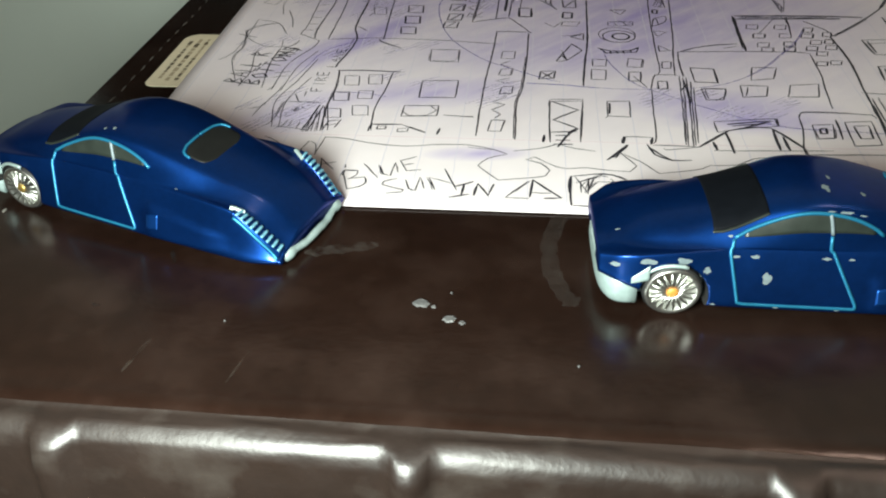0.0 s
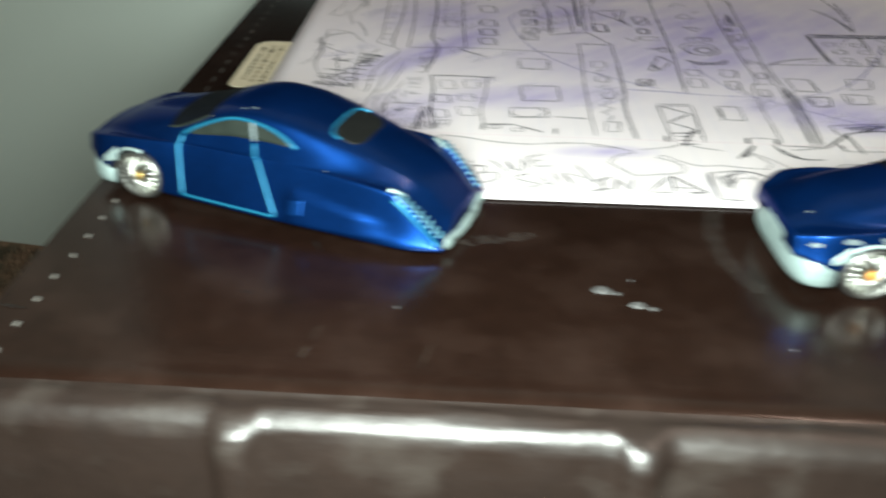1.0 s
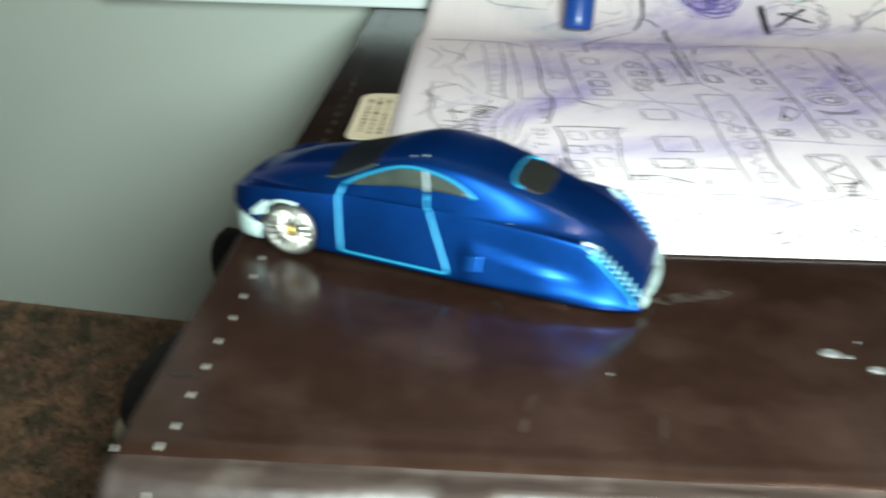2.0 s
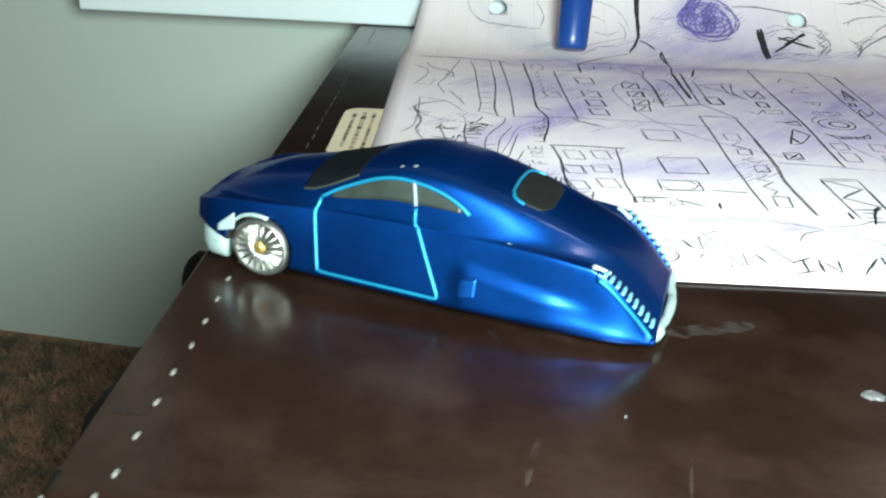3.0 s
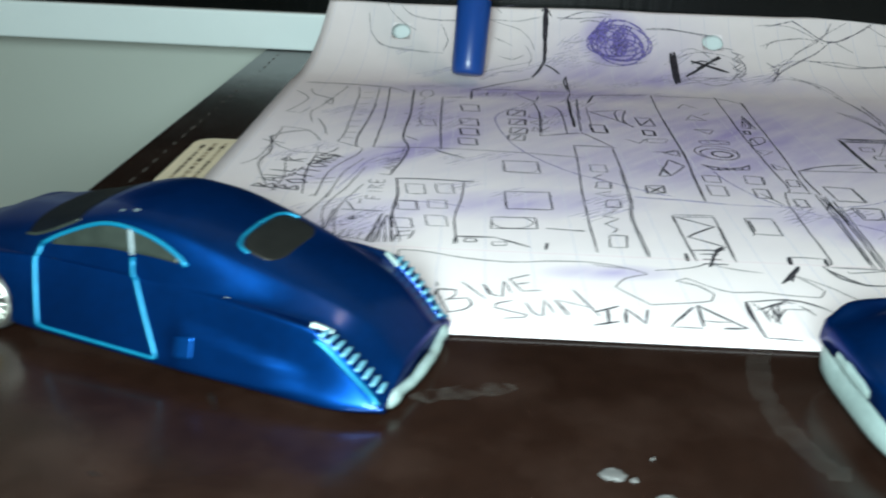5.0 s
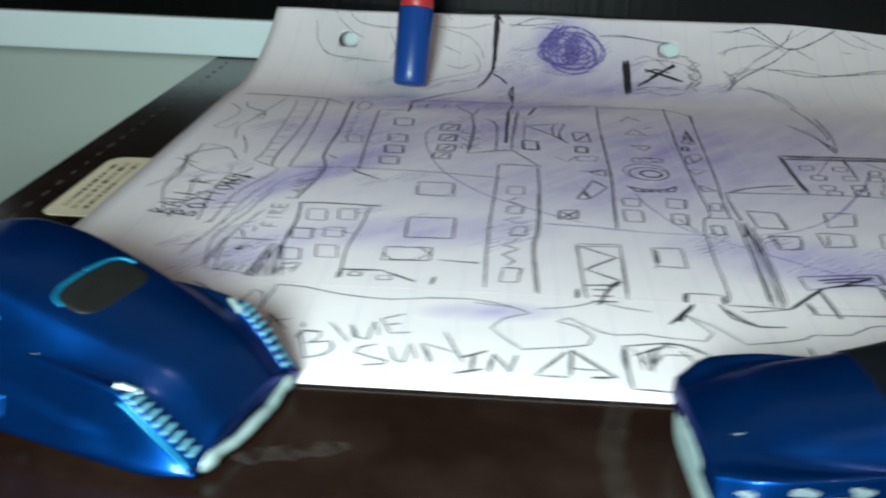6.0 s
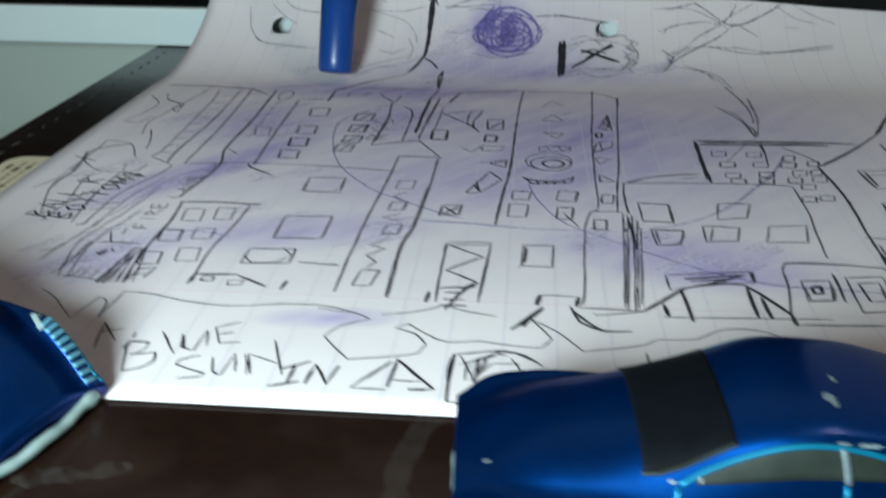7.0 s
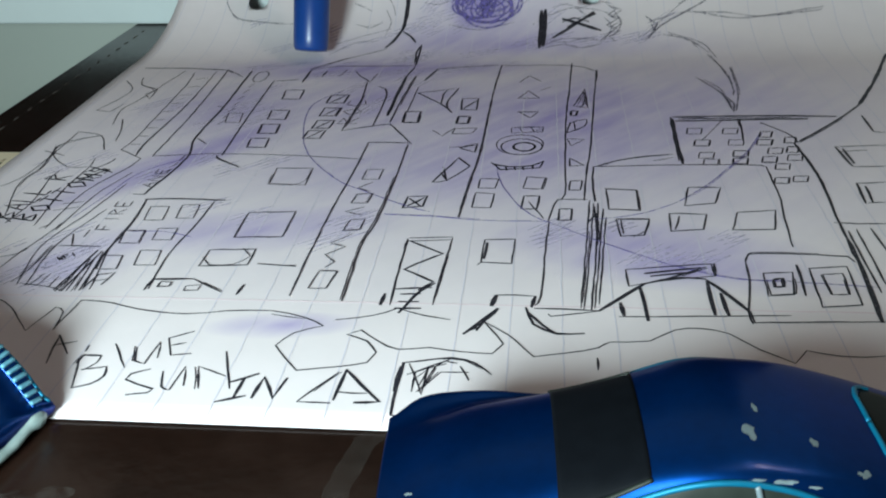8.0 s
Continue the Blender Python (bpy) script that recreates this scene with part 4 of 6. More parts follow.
pen.line(0.3, 131.5, 102.9, 135.4, 102.3, 132.3, 98.6, 131.5, 102.9)
pen.line(0.4, 131.9, 91.6, 135.1, 87.7, 131.8, 87.3, 131.9, 91.6)
pen.line(0.4, 131.8, 79.8, 134.2, 79.9, 133.7, 75.3, 131.3, 75.2, 131.8, 79.8)
pen.line(0.4, 128.8, 71.0, 135.0, 71.1)
pen.line(0.5, 129.3, 66.7, 131.8, 66.8, 131.4, 62.0, 129.0, 61.9, 129.3, 66.7)
pen.line(0.4, 127.3, 61.2, 126.5, 49.8, 125.8, 34.5, 124.7, 31.7)
part("emblem_tower_sketch", pen.bm, INK, paper)
pen = Pen()
pen.line(0.35, 135.4, 70.6, 134.0, 52.1, 132.3, 31.0)
pen.line(0.3, 136.1, 69.4, 134.6, 50.0, 132.8, 30.5)
pen.line(0.4, 137.0, 69.4, 135.7, 50.0, 134.0, 30.4)
pen.line(0.3, 137.8, 66.9, 136.1, 48.0, 134.6, 31.1)
pen.line(0.35, 138.2, 63.3, 136.8, 48.0, 135.4, 32.3)
pen.line(0.5, 134.6, 60.9, 137.0, 65.7)
pen.line(0.5, 136.3, 68.1, 136.1, 52.1)
part("street_post_sketch", pen.bm, INK, paper, "heavy black street post in pen")
pen = Pen()
pen.line(0.4, 100.5, 53.7, 100.5, 49.0, 100.5, 39.1, 100.6, 30.8)
pen.line(0.4, 109.1, 54.2, 108.4, 43.2, 107.8, 31.1)
pen.line(0.4, 100.8, 54.0, 109.1, 54.6)
pen.line(0.4, 101.3, 52.9, 108.8, 53.5)
pen.line(0.6, 101.0, 52.9, 107.9, 48.2, 105.0, 46.0, 101.4, 42.4, 107.2, 38.4, 104.8, 35.5)
pen.line(0.75, 107.5, 38.0, 105.1, 35.2, 102.4, 28.5)
pen.line(0.6, 100.8, 35.8, 107.1, 36.5)
pen.line(0.6, 101.9, 34.2, 105.4, 34.5)
pen.line(0.6, 101.9, 31.9, 105.4, 32.0)
pen.line(0.6, 101.5, 29.8, 106.0, 30.0)
pen.line(0.7, 100.6, 53.3, 100.4, 50.0)
pen.line(0.9, 99.3, 34.4, 99.0, 30.7)
pen.line(0.4, 115.2, 53.7, 120.9, 54.1, 120.5, 45.1, 114.9, 45.3, 115.2, 53.7)
pen.line(0.75, 115.7, 52.6, 115.4, 46.6)
pen.line(0.3, 114.9, 45.3, 114.4, 44.3)
pen.line(0.4, 118.3, 34.6, 124.6, 34.5)
pen.line(1.1, 118.3, 34.6, 117.7, 31.1)
pen.line(0.8, 124.9, 34.5, 124.2, 31.0)
pen.line(0.9, 118.8, 30.5, 117.0, 27.5, 113.6, 22.9)
pen.line(0.6, 117.8, 29.1, 115.6, 23.9)
pen.line(0.5, 114.5, 23.9, 116.2, 25.0)
pen.line(0.6, 123.3, 31.0, 124.7, 26.2, 128.3, 23.7, 132.7, 23.9)
pen.line(0.5, 123.8, 29.4, 126.1, 25.9, 128.7, 23.4)
pen.line(0.4, 124.7, 30.7, 129.8, 30.6, 135.2, 30.3)
pen.line(0.3, 127.0, 29.2, 127.4, 28.5, 135.2, 30.3)
part("shop_front_sketch", pen.bm, INK, paper)
pen = Pen()
pen.line(0.4, 136.9, 87.1, 136.3, 78.5, 136.4, 70.1)
pen.line(0.4, 136.9, 87.1, 153.9, 88.1, 170.6, 88.3, 173.1, 87.4)
pen.line(0.6, 137.5, 87.1, 144.5, 91.4, 154.6, 93.9)
pen.line(0.3, 149.9, 90.2, 154.4, 92.0)
pen.line(0.9, 157.2, 115.3, 156.5, 103.0, 156.2, 88.7)
pen.line(0.6, 156.8, 116.5, 156.2, 104.7, 155.6, 90.2)
pen.line(1.0, 157.4, 116.5, 177.6, 117.1, 195.9, 116.6)
pen.line(1.0, 157.7, 113.9, 174.4, 114.5, 189.0, 115.2)
pen.line(0.6, 158.6, 115.3, 185.3, 115.9)
pen.line(0.5, 173.0, 115.3, 172.2, 108.1, 171.3, 101.3)
pen.line(0.4, 159.9, 109.2, 163.3, 109.2, 162.5, 105.7, 159.2, 105.7, 159.9, 109.2)
pen.line(0.4, 168.2, 109.2, 171.6, 109.1, 170.7, 105.7, 167.4, 105.7, 168.2, 109.2)
pen.line(0.32, 160.8, 102.0, 164.1, 102.0, 163.4, 98.7, 160.1, 98.7, 160.8, 102.0)
pen.line(0.32, 168.3, 102.3, 171.6, 102.3, 170.8, 99.1, 167.5, 99.0, 168.3, 102.3)
pen.line(0.36, 160.7, 94.9, 163.9, 94.9, 163.1, 91.8, 160.0, 91.8, 160.7, 94.9)
pen.line(0.56, 168.3, 95.9, 171.5, 95.9, 170.7, 92.8, 167.5, 92.8, 168.3, 95.9)
pen.line(0.32, 161.1, 91.2, 164.2, 91.2, 163.5, 88.2, 160.4, 88.2, 161.1, 91.2)
pen.line(0.56, 167.5, 91.8, 170.6, 91.9, 169.8, 88.9, 166.7, 88.8, 167.5, 91.8)
pen.line(0.48, 176.3, 107.1, 178.9, 107.1, 177.9, 103.7, 175.4, 103.7, 176.3, 107.1)
pen.line(0.4, 174.6, 102.3, 177.9, 102.3, 176.9, 99.1, 173.7, 99.1, 174.6, 102.3)
pen.line(0.4, 176.1, 97.5, 179.3, 97.5, 178.3, 94.4, 175.2, 94.3, 176.1, 97.5)
pen.line(0.4, 173.9, 92.8, 177.0, 92.8, 176.1, 89.8, 173.1, 89.8, 173.9, 92.8)
pen.line(0.48, 181.0, 103.7, 183.5, 103.7, 182.5, 100.4, 180.1, 100.4, 181.0, 103.7)
pen.line(0.48, 180.3, 98.1, 182.7, 98.1, 181.7, 95.0, 179.3, 95.0, 180.3, 98.1)
pen.line(0.4, 179.5, 93.8, 182.6, 93.8, 181.7, 90.7, 178.6, 90.7, 179.5, 93.8)
pen.line(0.4, 175.8, 88.9, 178.9, 89.0, 178.0, 86.0, 175.0, 86.0, 175.8, 88.9)
pen.line(0.4, 174.2, 81.8, 177.1, 81.8, 176.3, 79.1, 173.4, 79.1, 174.2, 81.8)
pen.line(0.4, 178.1, 82.7, 181.1, 82.7, 180.2, 80.0, 177.3, 79.9, 178.1, 82.7)
pen.line(0.4, 138.9, 75.9, 145.3, 75.4, 145.1, 66.3, 139.0, 66.7, 138.9, 75.9)
pen.line(0.4, 155.7, 76.9, 162.3, 77.0, 160.0, 69.8, 153.9, 68.5, 155.7, 76.9)
pen.line(0.4, 140.1, 62.7, 146.4, 62.8, 144.9, 56.2, 140.5, 55.7, 140.1, 62.7)
pen.line(0.4, 141.0, 62.2, 141.1, 56.6)
pen.line(0.4, 150.4, 65.2, 157.6, 64.9, 156.1, 58.7, 150.0, 57.9, 150.4, 65.2)
pen.line(0.4, 150.9, 58.6, 152.3, 64.1)
pen.line(0.4, 163.6, 65.8, 170.9, 66.9, 169.2, 59.0, 161.3, 58.6, 163.6, 65.8)
pen.line(0.4, 173.4, 87.4, 173.1, 73.8, 171.7, 61.8, 170.8, 52.5)
pen.line(0.4, 177.4, 112.7, 182.7, 104.7, 183.1, 100.4)
part("brick_house_sketch", pen.bm, INK, paper)
pen = Pen()
pen.line(0.4, 140.5, 43.6, 147.7, 44.8, 155.5, 46.0, 155.5, 41.9, 147.2, 40.3, 140.6, 38.1, 140.5, 43.6)
pen.line(0.6, 143.6, 42.4, 153.5, 44.6)
pen.line(0.6, 144.5, 41.5, 152.3, 43.1)
pen.line(0.6, 155.9, 46.2, 155.6, 41.9)
pen.line(0.5, 147.3, 40.7, 154.5, 45.0)
pen.line(0.9, 135.2, 30.2, 138.7, 34.1, 143.5, 39.1)
pen.line(0.7, 143.5, 39.1, 149.2, 41.1, 153.9, 40.9)
pen.line(1.0, 153.8, 40.5, 156.8, 35.7, 159.2, 30.8)
pen.line(0.9, 142.4, 37.8, 142.7, 32.6, 142.8, 27.7)
pen.line(0.9, 138.8, 33.0, 139.2, 29.0)
pen.line(0.9, 153.8, 40.0, 153.5, 33.9, 153.6, 29.8)
pen.line(0.9, 155.5, 36.5, 155.7, 29.5)
pen.line(0.4, 159.2, 30.8, 159.3, 27.9)
pen.line(0.3, 138.3, 28.8, 152.1, 29.4, 165.4, 30.2)
pen.line(0.4, 159.3, 27.9, 169.3, 28.5, 179.4, 28.9)
pen.line(0.4, 161.4, 46.8, 162.2, 49.2, 164.1, 49.9, 171.9, 49.9, 179.4, 49.3, 180.0, 47.4)
pen.line(0.4, 161.4, 46.8, 161.0, 41.1, 159.0, 30.8, 159.1, 27.6)
pen.line(0.4, 163.7, 43.1, 168.7, 43.6, 167.3, 36.4, 163.1, 35.9, 163.7, 43.1)
pen.line(0.7, 165.0, 41.1, 166.5, 41.5, 166.2, 38.8, 164.7, 38.6, 165.0, 41.1)
pen.line(0.4, 171.7, 45.0, 178.2, 45.8, 177.3, 33.6, 170.9, 32.9, 171.7, 45.0)
pen.line(0.4, 173.5, 43.0, 176.9, 43.5, 176.3, 36.8, 173.4, 36.6, 173.5, 43.0)
pen.line(0.6, 169.9, 46.1, 169.7, 41.4, 169.0, 36.1)
part("canopy_sketch", pen.bm, INK, paper)
pen = Pen()
pen.line(0.6, 183.3, 101.0, 191.5, 109.8, 199.1, 118.8, 203.4, 124.5)
pen.line(1.1, 203.4, 124.5, 211.8, 141.1, 222.5, 164.7)
pen.line(0.6, 182.3, 100.4, 182.9, 90.5, 182.9, 79.2, 181.6, 64.3, 181.2, 55.5)
pen.line(1.0, 181.2, 55.5, 180.3, 42.7, 178.8, 28.7)
pen.line(0.4, 190.6, 98.2, 201.7, 99.2)
pen.line(0.7, 190.6, 98.2, 190.9, 92.0, 191.4, 87.6)
pen.line(0.4, 191.4, 87.6, 198.1, 87.7)
pen.line(0.8, 191.8, 97.2, 192.1, 89.1)
pen.line(0.7, 201.8, 117.0, 201.4, 107.0)
pen.line(0.4, 201.4, 107.0, 204.0, 106.4)
pen.line(0.8, 189.6, 79.3, 188.7, 70.1)
pen.line(0.4, 189.6, 79.3, 195.6, 79.9)
pen.line(0.7, 190.9, 78.0, 190.2, 70.4)
pen.line(0.4, 189.1, 70.4, 192.7, 70.7)
pen.line(0.5, 180.5, 62.0, 185.0, 61.6, 189.8, 61.8)
pen.line(0.4, 182.1, 58.7, 181.7, 47.4, 181.4, 37.5)
pen.line(0.4, 183.8, 59.4, 183.0, 40.1)
pen.line(0.4, 186.5, 59.9, 186.6, 51.5)
pen.line(0.4, 190.7, 95.3, 196.9, 96.4)
part("corner_house_sketch", pen.bm, INK, paper)
pen = Pen()
pen.line(0.42, 172.5, 124.1, 171.6, 133.1, 169.7, 139.7, 167.0, 146.1)
pen.line(0.34, 172.3, 124.9, 171.4, 134.8, 168.0, 142.9)
pen.line(0.42, 175.0, 133.9, 175.7, 142.7, 175.4, 148.8, 174.8, 157.1, 173.1, 164.8)
pen.line(0.34, 175.3, 137.4, 175.8, 148.8, 173.7, 164.1)
pen.line(0.34, 173.8, 166.0, 171.3, 171.6, 166.9, 176.1, 160.4, 178.1)
pen.line(0.34, 172.2, 172.0, 169.8, 172.7, 171.1, 169.9)
pen.line(0.6, 175.6, 135.6, 174.4, 131.4)
pen.line(0.6, 173.2, 128.1, 173.4, 124.8, 172.1, 122.5)
pen.line(0.5, 172.3, 124.9, 172.4, 120.9, 173.5, 124.1, 172.4, 119.4)
pen.line(0.45, 172.6, 130.6, 173.1, 127.3, 171.9, 124.1)
pen.line(0.3, 169.3, 115.3, 165.5, 108.1, 161.9, 101.3)
part("smoke_sketch", pen.bm, FAINT, paper)
pen = Pen()
pen.line(2.2, 82.5, 207.9, 82.5, 201.5, 82.2, 193.5)
pen.line(1.5, 82.4, 195.3, 82.1, 186.4, 81.5, 181.4)
pen.line(1.0, 81.7, 182.9, 80.2, 177.8, 77.3, 171.8)
pen.line(0.9, 81.9, 180.8, 84.6, 178.1, 86.6, 174.6)
pen.line(0.7, 81.0, 206.5, 82.4, 208.4, 84.5, 204.4)
part("spire_sketch", pen.bm, INK, paper)
pen = Pen()
pen.line(1.6, 125.1, 190.2, 125.0, 182.4, 124.5, 170.8)
pen.line(1.4, 126.3, 190.6, 126.1, 182.5, 125.7, 171.8)
pen.line(1.3, 128.5, 176.7, 134.9, 183.0, 141.4, 189.2)
pen.line(1.2, 133.0, 182.2, 138.0, 186.1, 141.8, 188.5)
pen.line(1.5, 131.5, 186.3, 136.8, 183.8, 143.4, 180.4)
pen.line(0.8, 131.4, 184.6, 135.2, 186.5, 139.7, 184.7)
part("flag_sketch", pen.bm, INK, paper)
pen = Pen()
pen.line(0.3, 18.2, 203.5, 20.3, 195.0, 25.1, 189.1, 32.1, 187.2, 47.5, 185.3)
pen.line(0.3, 23.4, 211.0, 25.8, 207.2, 28.0, 204.0)
pen.line(0.3, 30.5, 208.6, 36.0, 203.0, 44.0, 201.4, 53.7, 201.5)
pen.line(0.3, 61.4, 203.0, 67.3, 200.8, 73.2, 198.7, 77.3, 193.8, 78.5, 188.6)
pen.line(0.3, 64.8, 194.5, 67.8, 192.9, 70.8, 190.9)
pen.line(0.3, 67.0, 205.5, 65.0, 207.6, 72.7, 209.1)
pen.line(0.3, 46.1, 199.9, 48.7, 192.5, 47.4, 186.8)
pen.line(0.3, 117.1, 200.6, 128.5, 200.6, 139.7, 198.0)
pen.line(0.3, 155.9, 177.3, 162.7, 186.2, 170.0, 193.7, 179.2, 200.9, 187.0, 206.2)
pen.line(0.3, 156.3, 195.1, 162.2, 197.9, 169.7, 198.7)
pen.line(0.3, 155.1, 204.0, 164.5, 204.5, 171.8, 201.7, 177.8, 196.6)
pen.line(0.3, 158.8, 184.5, 170.3, 188.5, 186.0, 185.1, 210.2, 190.1)
pen.line(0.3, 194.4, 204.9, 199.5, 200.7, 206.6, 198.6)
pen.line(0.3, 126.1, 186.9, 133.7, 190.8, 142.9, 189.8, 149.5, 186.1)
pen.line(0.3, 124.8, 171.9, 132.4, 176.2, 143.0, 175.1, 149.6, 183.8)
pen.line(0.3, 144.4, 186.5, 146.6, 182.1, 143.9, 175.2)
pen.line(0.3, 147.5, 189.4, 149.6, 183.8, 146.5, 177.2)
pen.line(0.3, 157.7, 193.6, 160.2, 197.2, 169.7, 199.1, 176.1, 197.9)
pen.line(0.5, 158.8, 203.5, 168.3, 206.4, 173.7, 201.9, 177.9, 198.0, 182.5, 197.6, 191.4, 202.6, 196.4, 206.5)
pen.line(0.4, 180.7, 198.2, 187.4, 192.9)
pen.line(0.3, 198.3, 206.6, 205.2, 202.0, 211.8, 198.9)
pen.line(0.5, 180.7, 198.2, 174.5, 192.2, 162.2, 183.1, 156.4, 175.1)
pen.line(0.4, 171.7, 188.0, 181.1, 187.6, 191.5, 185.7, 209.8, 188.6)
pen.line(0.5, 156.9, 187.1, 160.4, 183.1, 157.5, 176.3)
pen.line(0.4, 163.3, 179.0, 172.6, 172.6, 175.2, 162.7)
pen.line(0.4, 177.5, 153.9, 176.0, 134.1, 173.1, 119.9)
pen.line(0.4, 168.9, 144.0, 172.0, 136.2, 172.5, 122.7)
pen.line(0.4, 147.1, 191.5, 149.9, 189.6, 146.7, 187.2, 150.1, 185.2, 146.5, 182.4, 149.1, 180.1, 145.5, 177.2, 147.5, 174.3)
pen.line(0.4, 145.3, 192.4, 148.1, 190.1, 145.7, 187.7, 148.4, 185.7, 145.1, 183.0, 147.4, 180.6, 144.1, 177.8)
pen.line(0.3, 128.2, 191.2, 132.9, 192.7, 137.4, 191.0, 143.2, 193.4, 146.8, 192.6)
pen.line(0.3, 126.5, 171.1, 132.1, 173.1, 137.1, 170.7, 143.1, 173.4)
pen.line(0.3, 127.8, 175.1, 133.1, 174.1, 138.8, 176.7, 143.3, 174.8)
pen.line(0.4, 117.1, 200.6, 122.9, 201.4, 130.4, 200.2, 141.6, 198.3)
pen.line(0.3, 28.0, 204.0, 33.4, 199.4, 37.6, 196.6)
pen.line(0.3, 63.3, 202.5, 73.0, 202.3, 80.7, 204.3)
pen.line(0.3, 87.5, 202.9, 96.0, 206.6, 105.7, 205.9)
pen.line(0.3, 87.7, 193.8, 92.5, 192.8, 97.2, 194.8)
pen.line(0.3, 66.4, 184.9, 71.2, 182.9, 74.8, 185.9)
pen.line(0.3, 75.5, 191.2, 77.6, 185.6, 76.4, 179.8)
pen.line(0.3, 135.6, 191.4, 139.0, 187.5, 135.2, 186.0)
pen.line(0.3, 61.6, 174.6, 68.7, 178.6, 77.8, 182.5)
pen.line(0.3, 60.4, 167.9, 67.1, 175.0, 74.4, 176.2)
pen.line(0.3, 94.2, 202.0, 98.0, 203.3, 103.8, 201.9)
pen.line(0.3, 96.3, 183.8, 105.5, 181.0, 116.7, 184.9)
pen.line(0.3, 181.4, 205.6, 177.1, 198.6, 167.1, 191.8)
pen.line(0.3, 195.3, 196.9, 200.8, 196.7)
pen.line(0.3, 86.5, 204.0, 94.2, 203.9, 105.7, 205.2)
part("sky_sketch", pen.bm, FAINT, paper)
pen = Pen()
pen.loop(1.0, 108.0, 193.4, 10.2, 8.8, 2, 1.0)
pen.loop(0.9, 105.0, 193.1, 2.6, 2.4, 2, 2.6)
pen.loop(0.9, 106.7, 192.2, 4.1, 3.6, 2, 2.6)
pen.loop(0.9, 108.4, 193.4, 5.7, 4.8, 2, 2.6)
pen.loop(0.9, 105.0, 192.0, 7.2, 6.1, 2, 2.6)
pen.loop(0.9, 106.7, 193.2, 8.7, 7.2, 2, 2.6)
pen.hatch(0.8, 106.7, 192.6, 8.5, 8, 55, 9)
tagged(part("violet_sun", pen.bm, VIOLET, paper, "violet pen scribbled sun"), kind="stuff")
pen = Pen()
pen.hatch(0.3, 40, 88, 34, 7, 48, 8)
tagged(part("violet_shading", pen.bm, PALE_VIOLET, paper, "rubbed violet pen shading"), kind="stuff")
pen = Pen()
pen.hatch(0.3, 43, 125, 20, 20, 52, 8)
tagged(part("violet_shading", pen.bm, PALE_VIOLET, paper, "rubbed violet pen shading"), kind="stuff")
pen = Pen()
pen.hatch(0.3, 75, 156, 50, 10, 20, 11)
tagged(part("violet_shading", pen.bm, PALE_VIOLET, paper, "rubbed violet pen shading"), kind="stuff")
pen = Pen()
pen.hatch(0.3, 84, 132, 22, 18, 60, 5)
tagged(part("violet_shading", pen.bm, PALE_VIOLET, paper, "rubbed violet pen shading"), kind="stuff")
pen = Pen()
pen.hatch(0.3, 146, 52, 28, 9, 40, 9)
tagged(part("violet_shading", pen.bm, PALE_VIOLET, paper, "rubbed violet pen shading"), kind="stuff")
pen = Pen()
pen.hatch(0.3, 70, 57, 26, 9, 42, 5)
tagged(part("violet_shading", pen.bm, PALE_VIOLET, paper, "rubbed violet pen shading"), kind="stuff")
pen = Pen()
pen.hatch(0.3, 115, 176, 64, 12, 25, 13)
tagged(part("violet_shading", pen.bm, PALE_VIOLET, paper, "rubbed violet pen shading"), kind="stuff")
pen = Pen()
pen.hatch(0.3, 60, 180, 30, 12, 30, 6)
tagged(part("violet_shading", pen.bm, PALE_VIOLET, paper, "rubbed violet pen shading"), kind="stuff")
pen = Pen()
pen.hatch(0.3, 105, 185, 24, 14, 40, 8)
tagged(part("violet_shading", pen.bm, PALE_VIOLET, paper, "rubbed violet pen shading"), kind="stuff")
pen = Pen()
pen.hatch(0.3, 30, 45, 16, 12, 50, 7)
tagged(part("violet_shading", pen.bm, PALE_VIOLET, paper, "rubbed violet pen shading"), kind="stuff")
pen = Pen()
pen.line(0.34, 71.5, 136.8, 65.6, 128.1, 65.3, 117.8, 68.2, 102.8, 73.0, 91.1, 81.9, 79.2, 89.1, 73.7, 98.4, 67.4, 103.4, 65.0)
pen.line(0.32, 94.4, 63.6, 103.6, 63.0, 113.8, 61.6, 127.0, 61.2)
pen.line(0.32, 115.9, 86.9, 116.9, 79.6, 119.6, 71.6, 123.7, 64.2, 130.3, 58.5, 138.4, 52.2, 148.8, 45.2)
pen.line(0.32, 176.1, 106.4, 170.7, 94.9, 165.6, 86.8, 158.2, 76.2, 150.5, 68.4, 142.4, 63.9, 134.7, 62.3)
pen.line(0.3, 29.9, 60.9, 32.4, 71.4, 35.3, 83.0, 43.1, 90.9)
pen.line(0.3, 148.8, 45.2, 158.6, 41.1, 167.8, 40.5, 182.0, 39.2)
pen.line(0.3, 44.5, 55.2, 51.5, 55.4, 58.0, 53.3)
part("violet_sketch", pen.bm, VIOLET, paper)

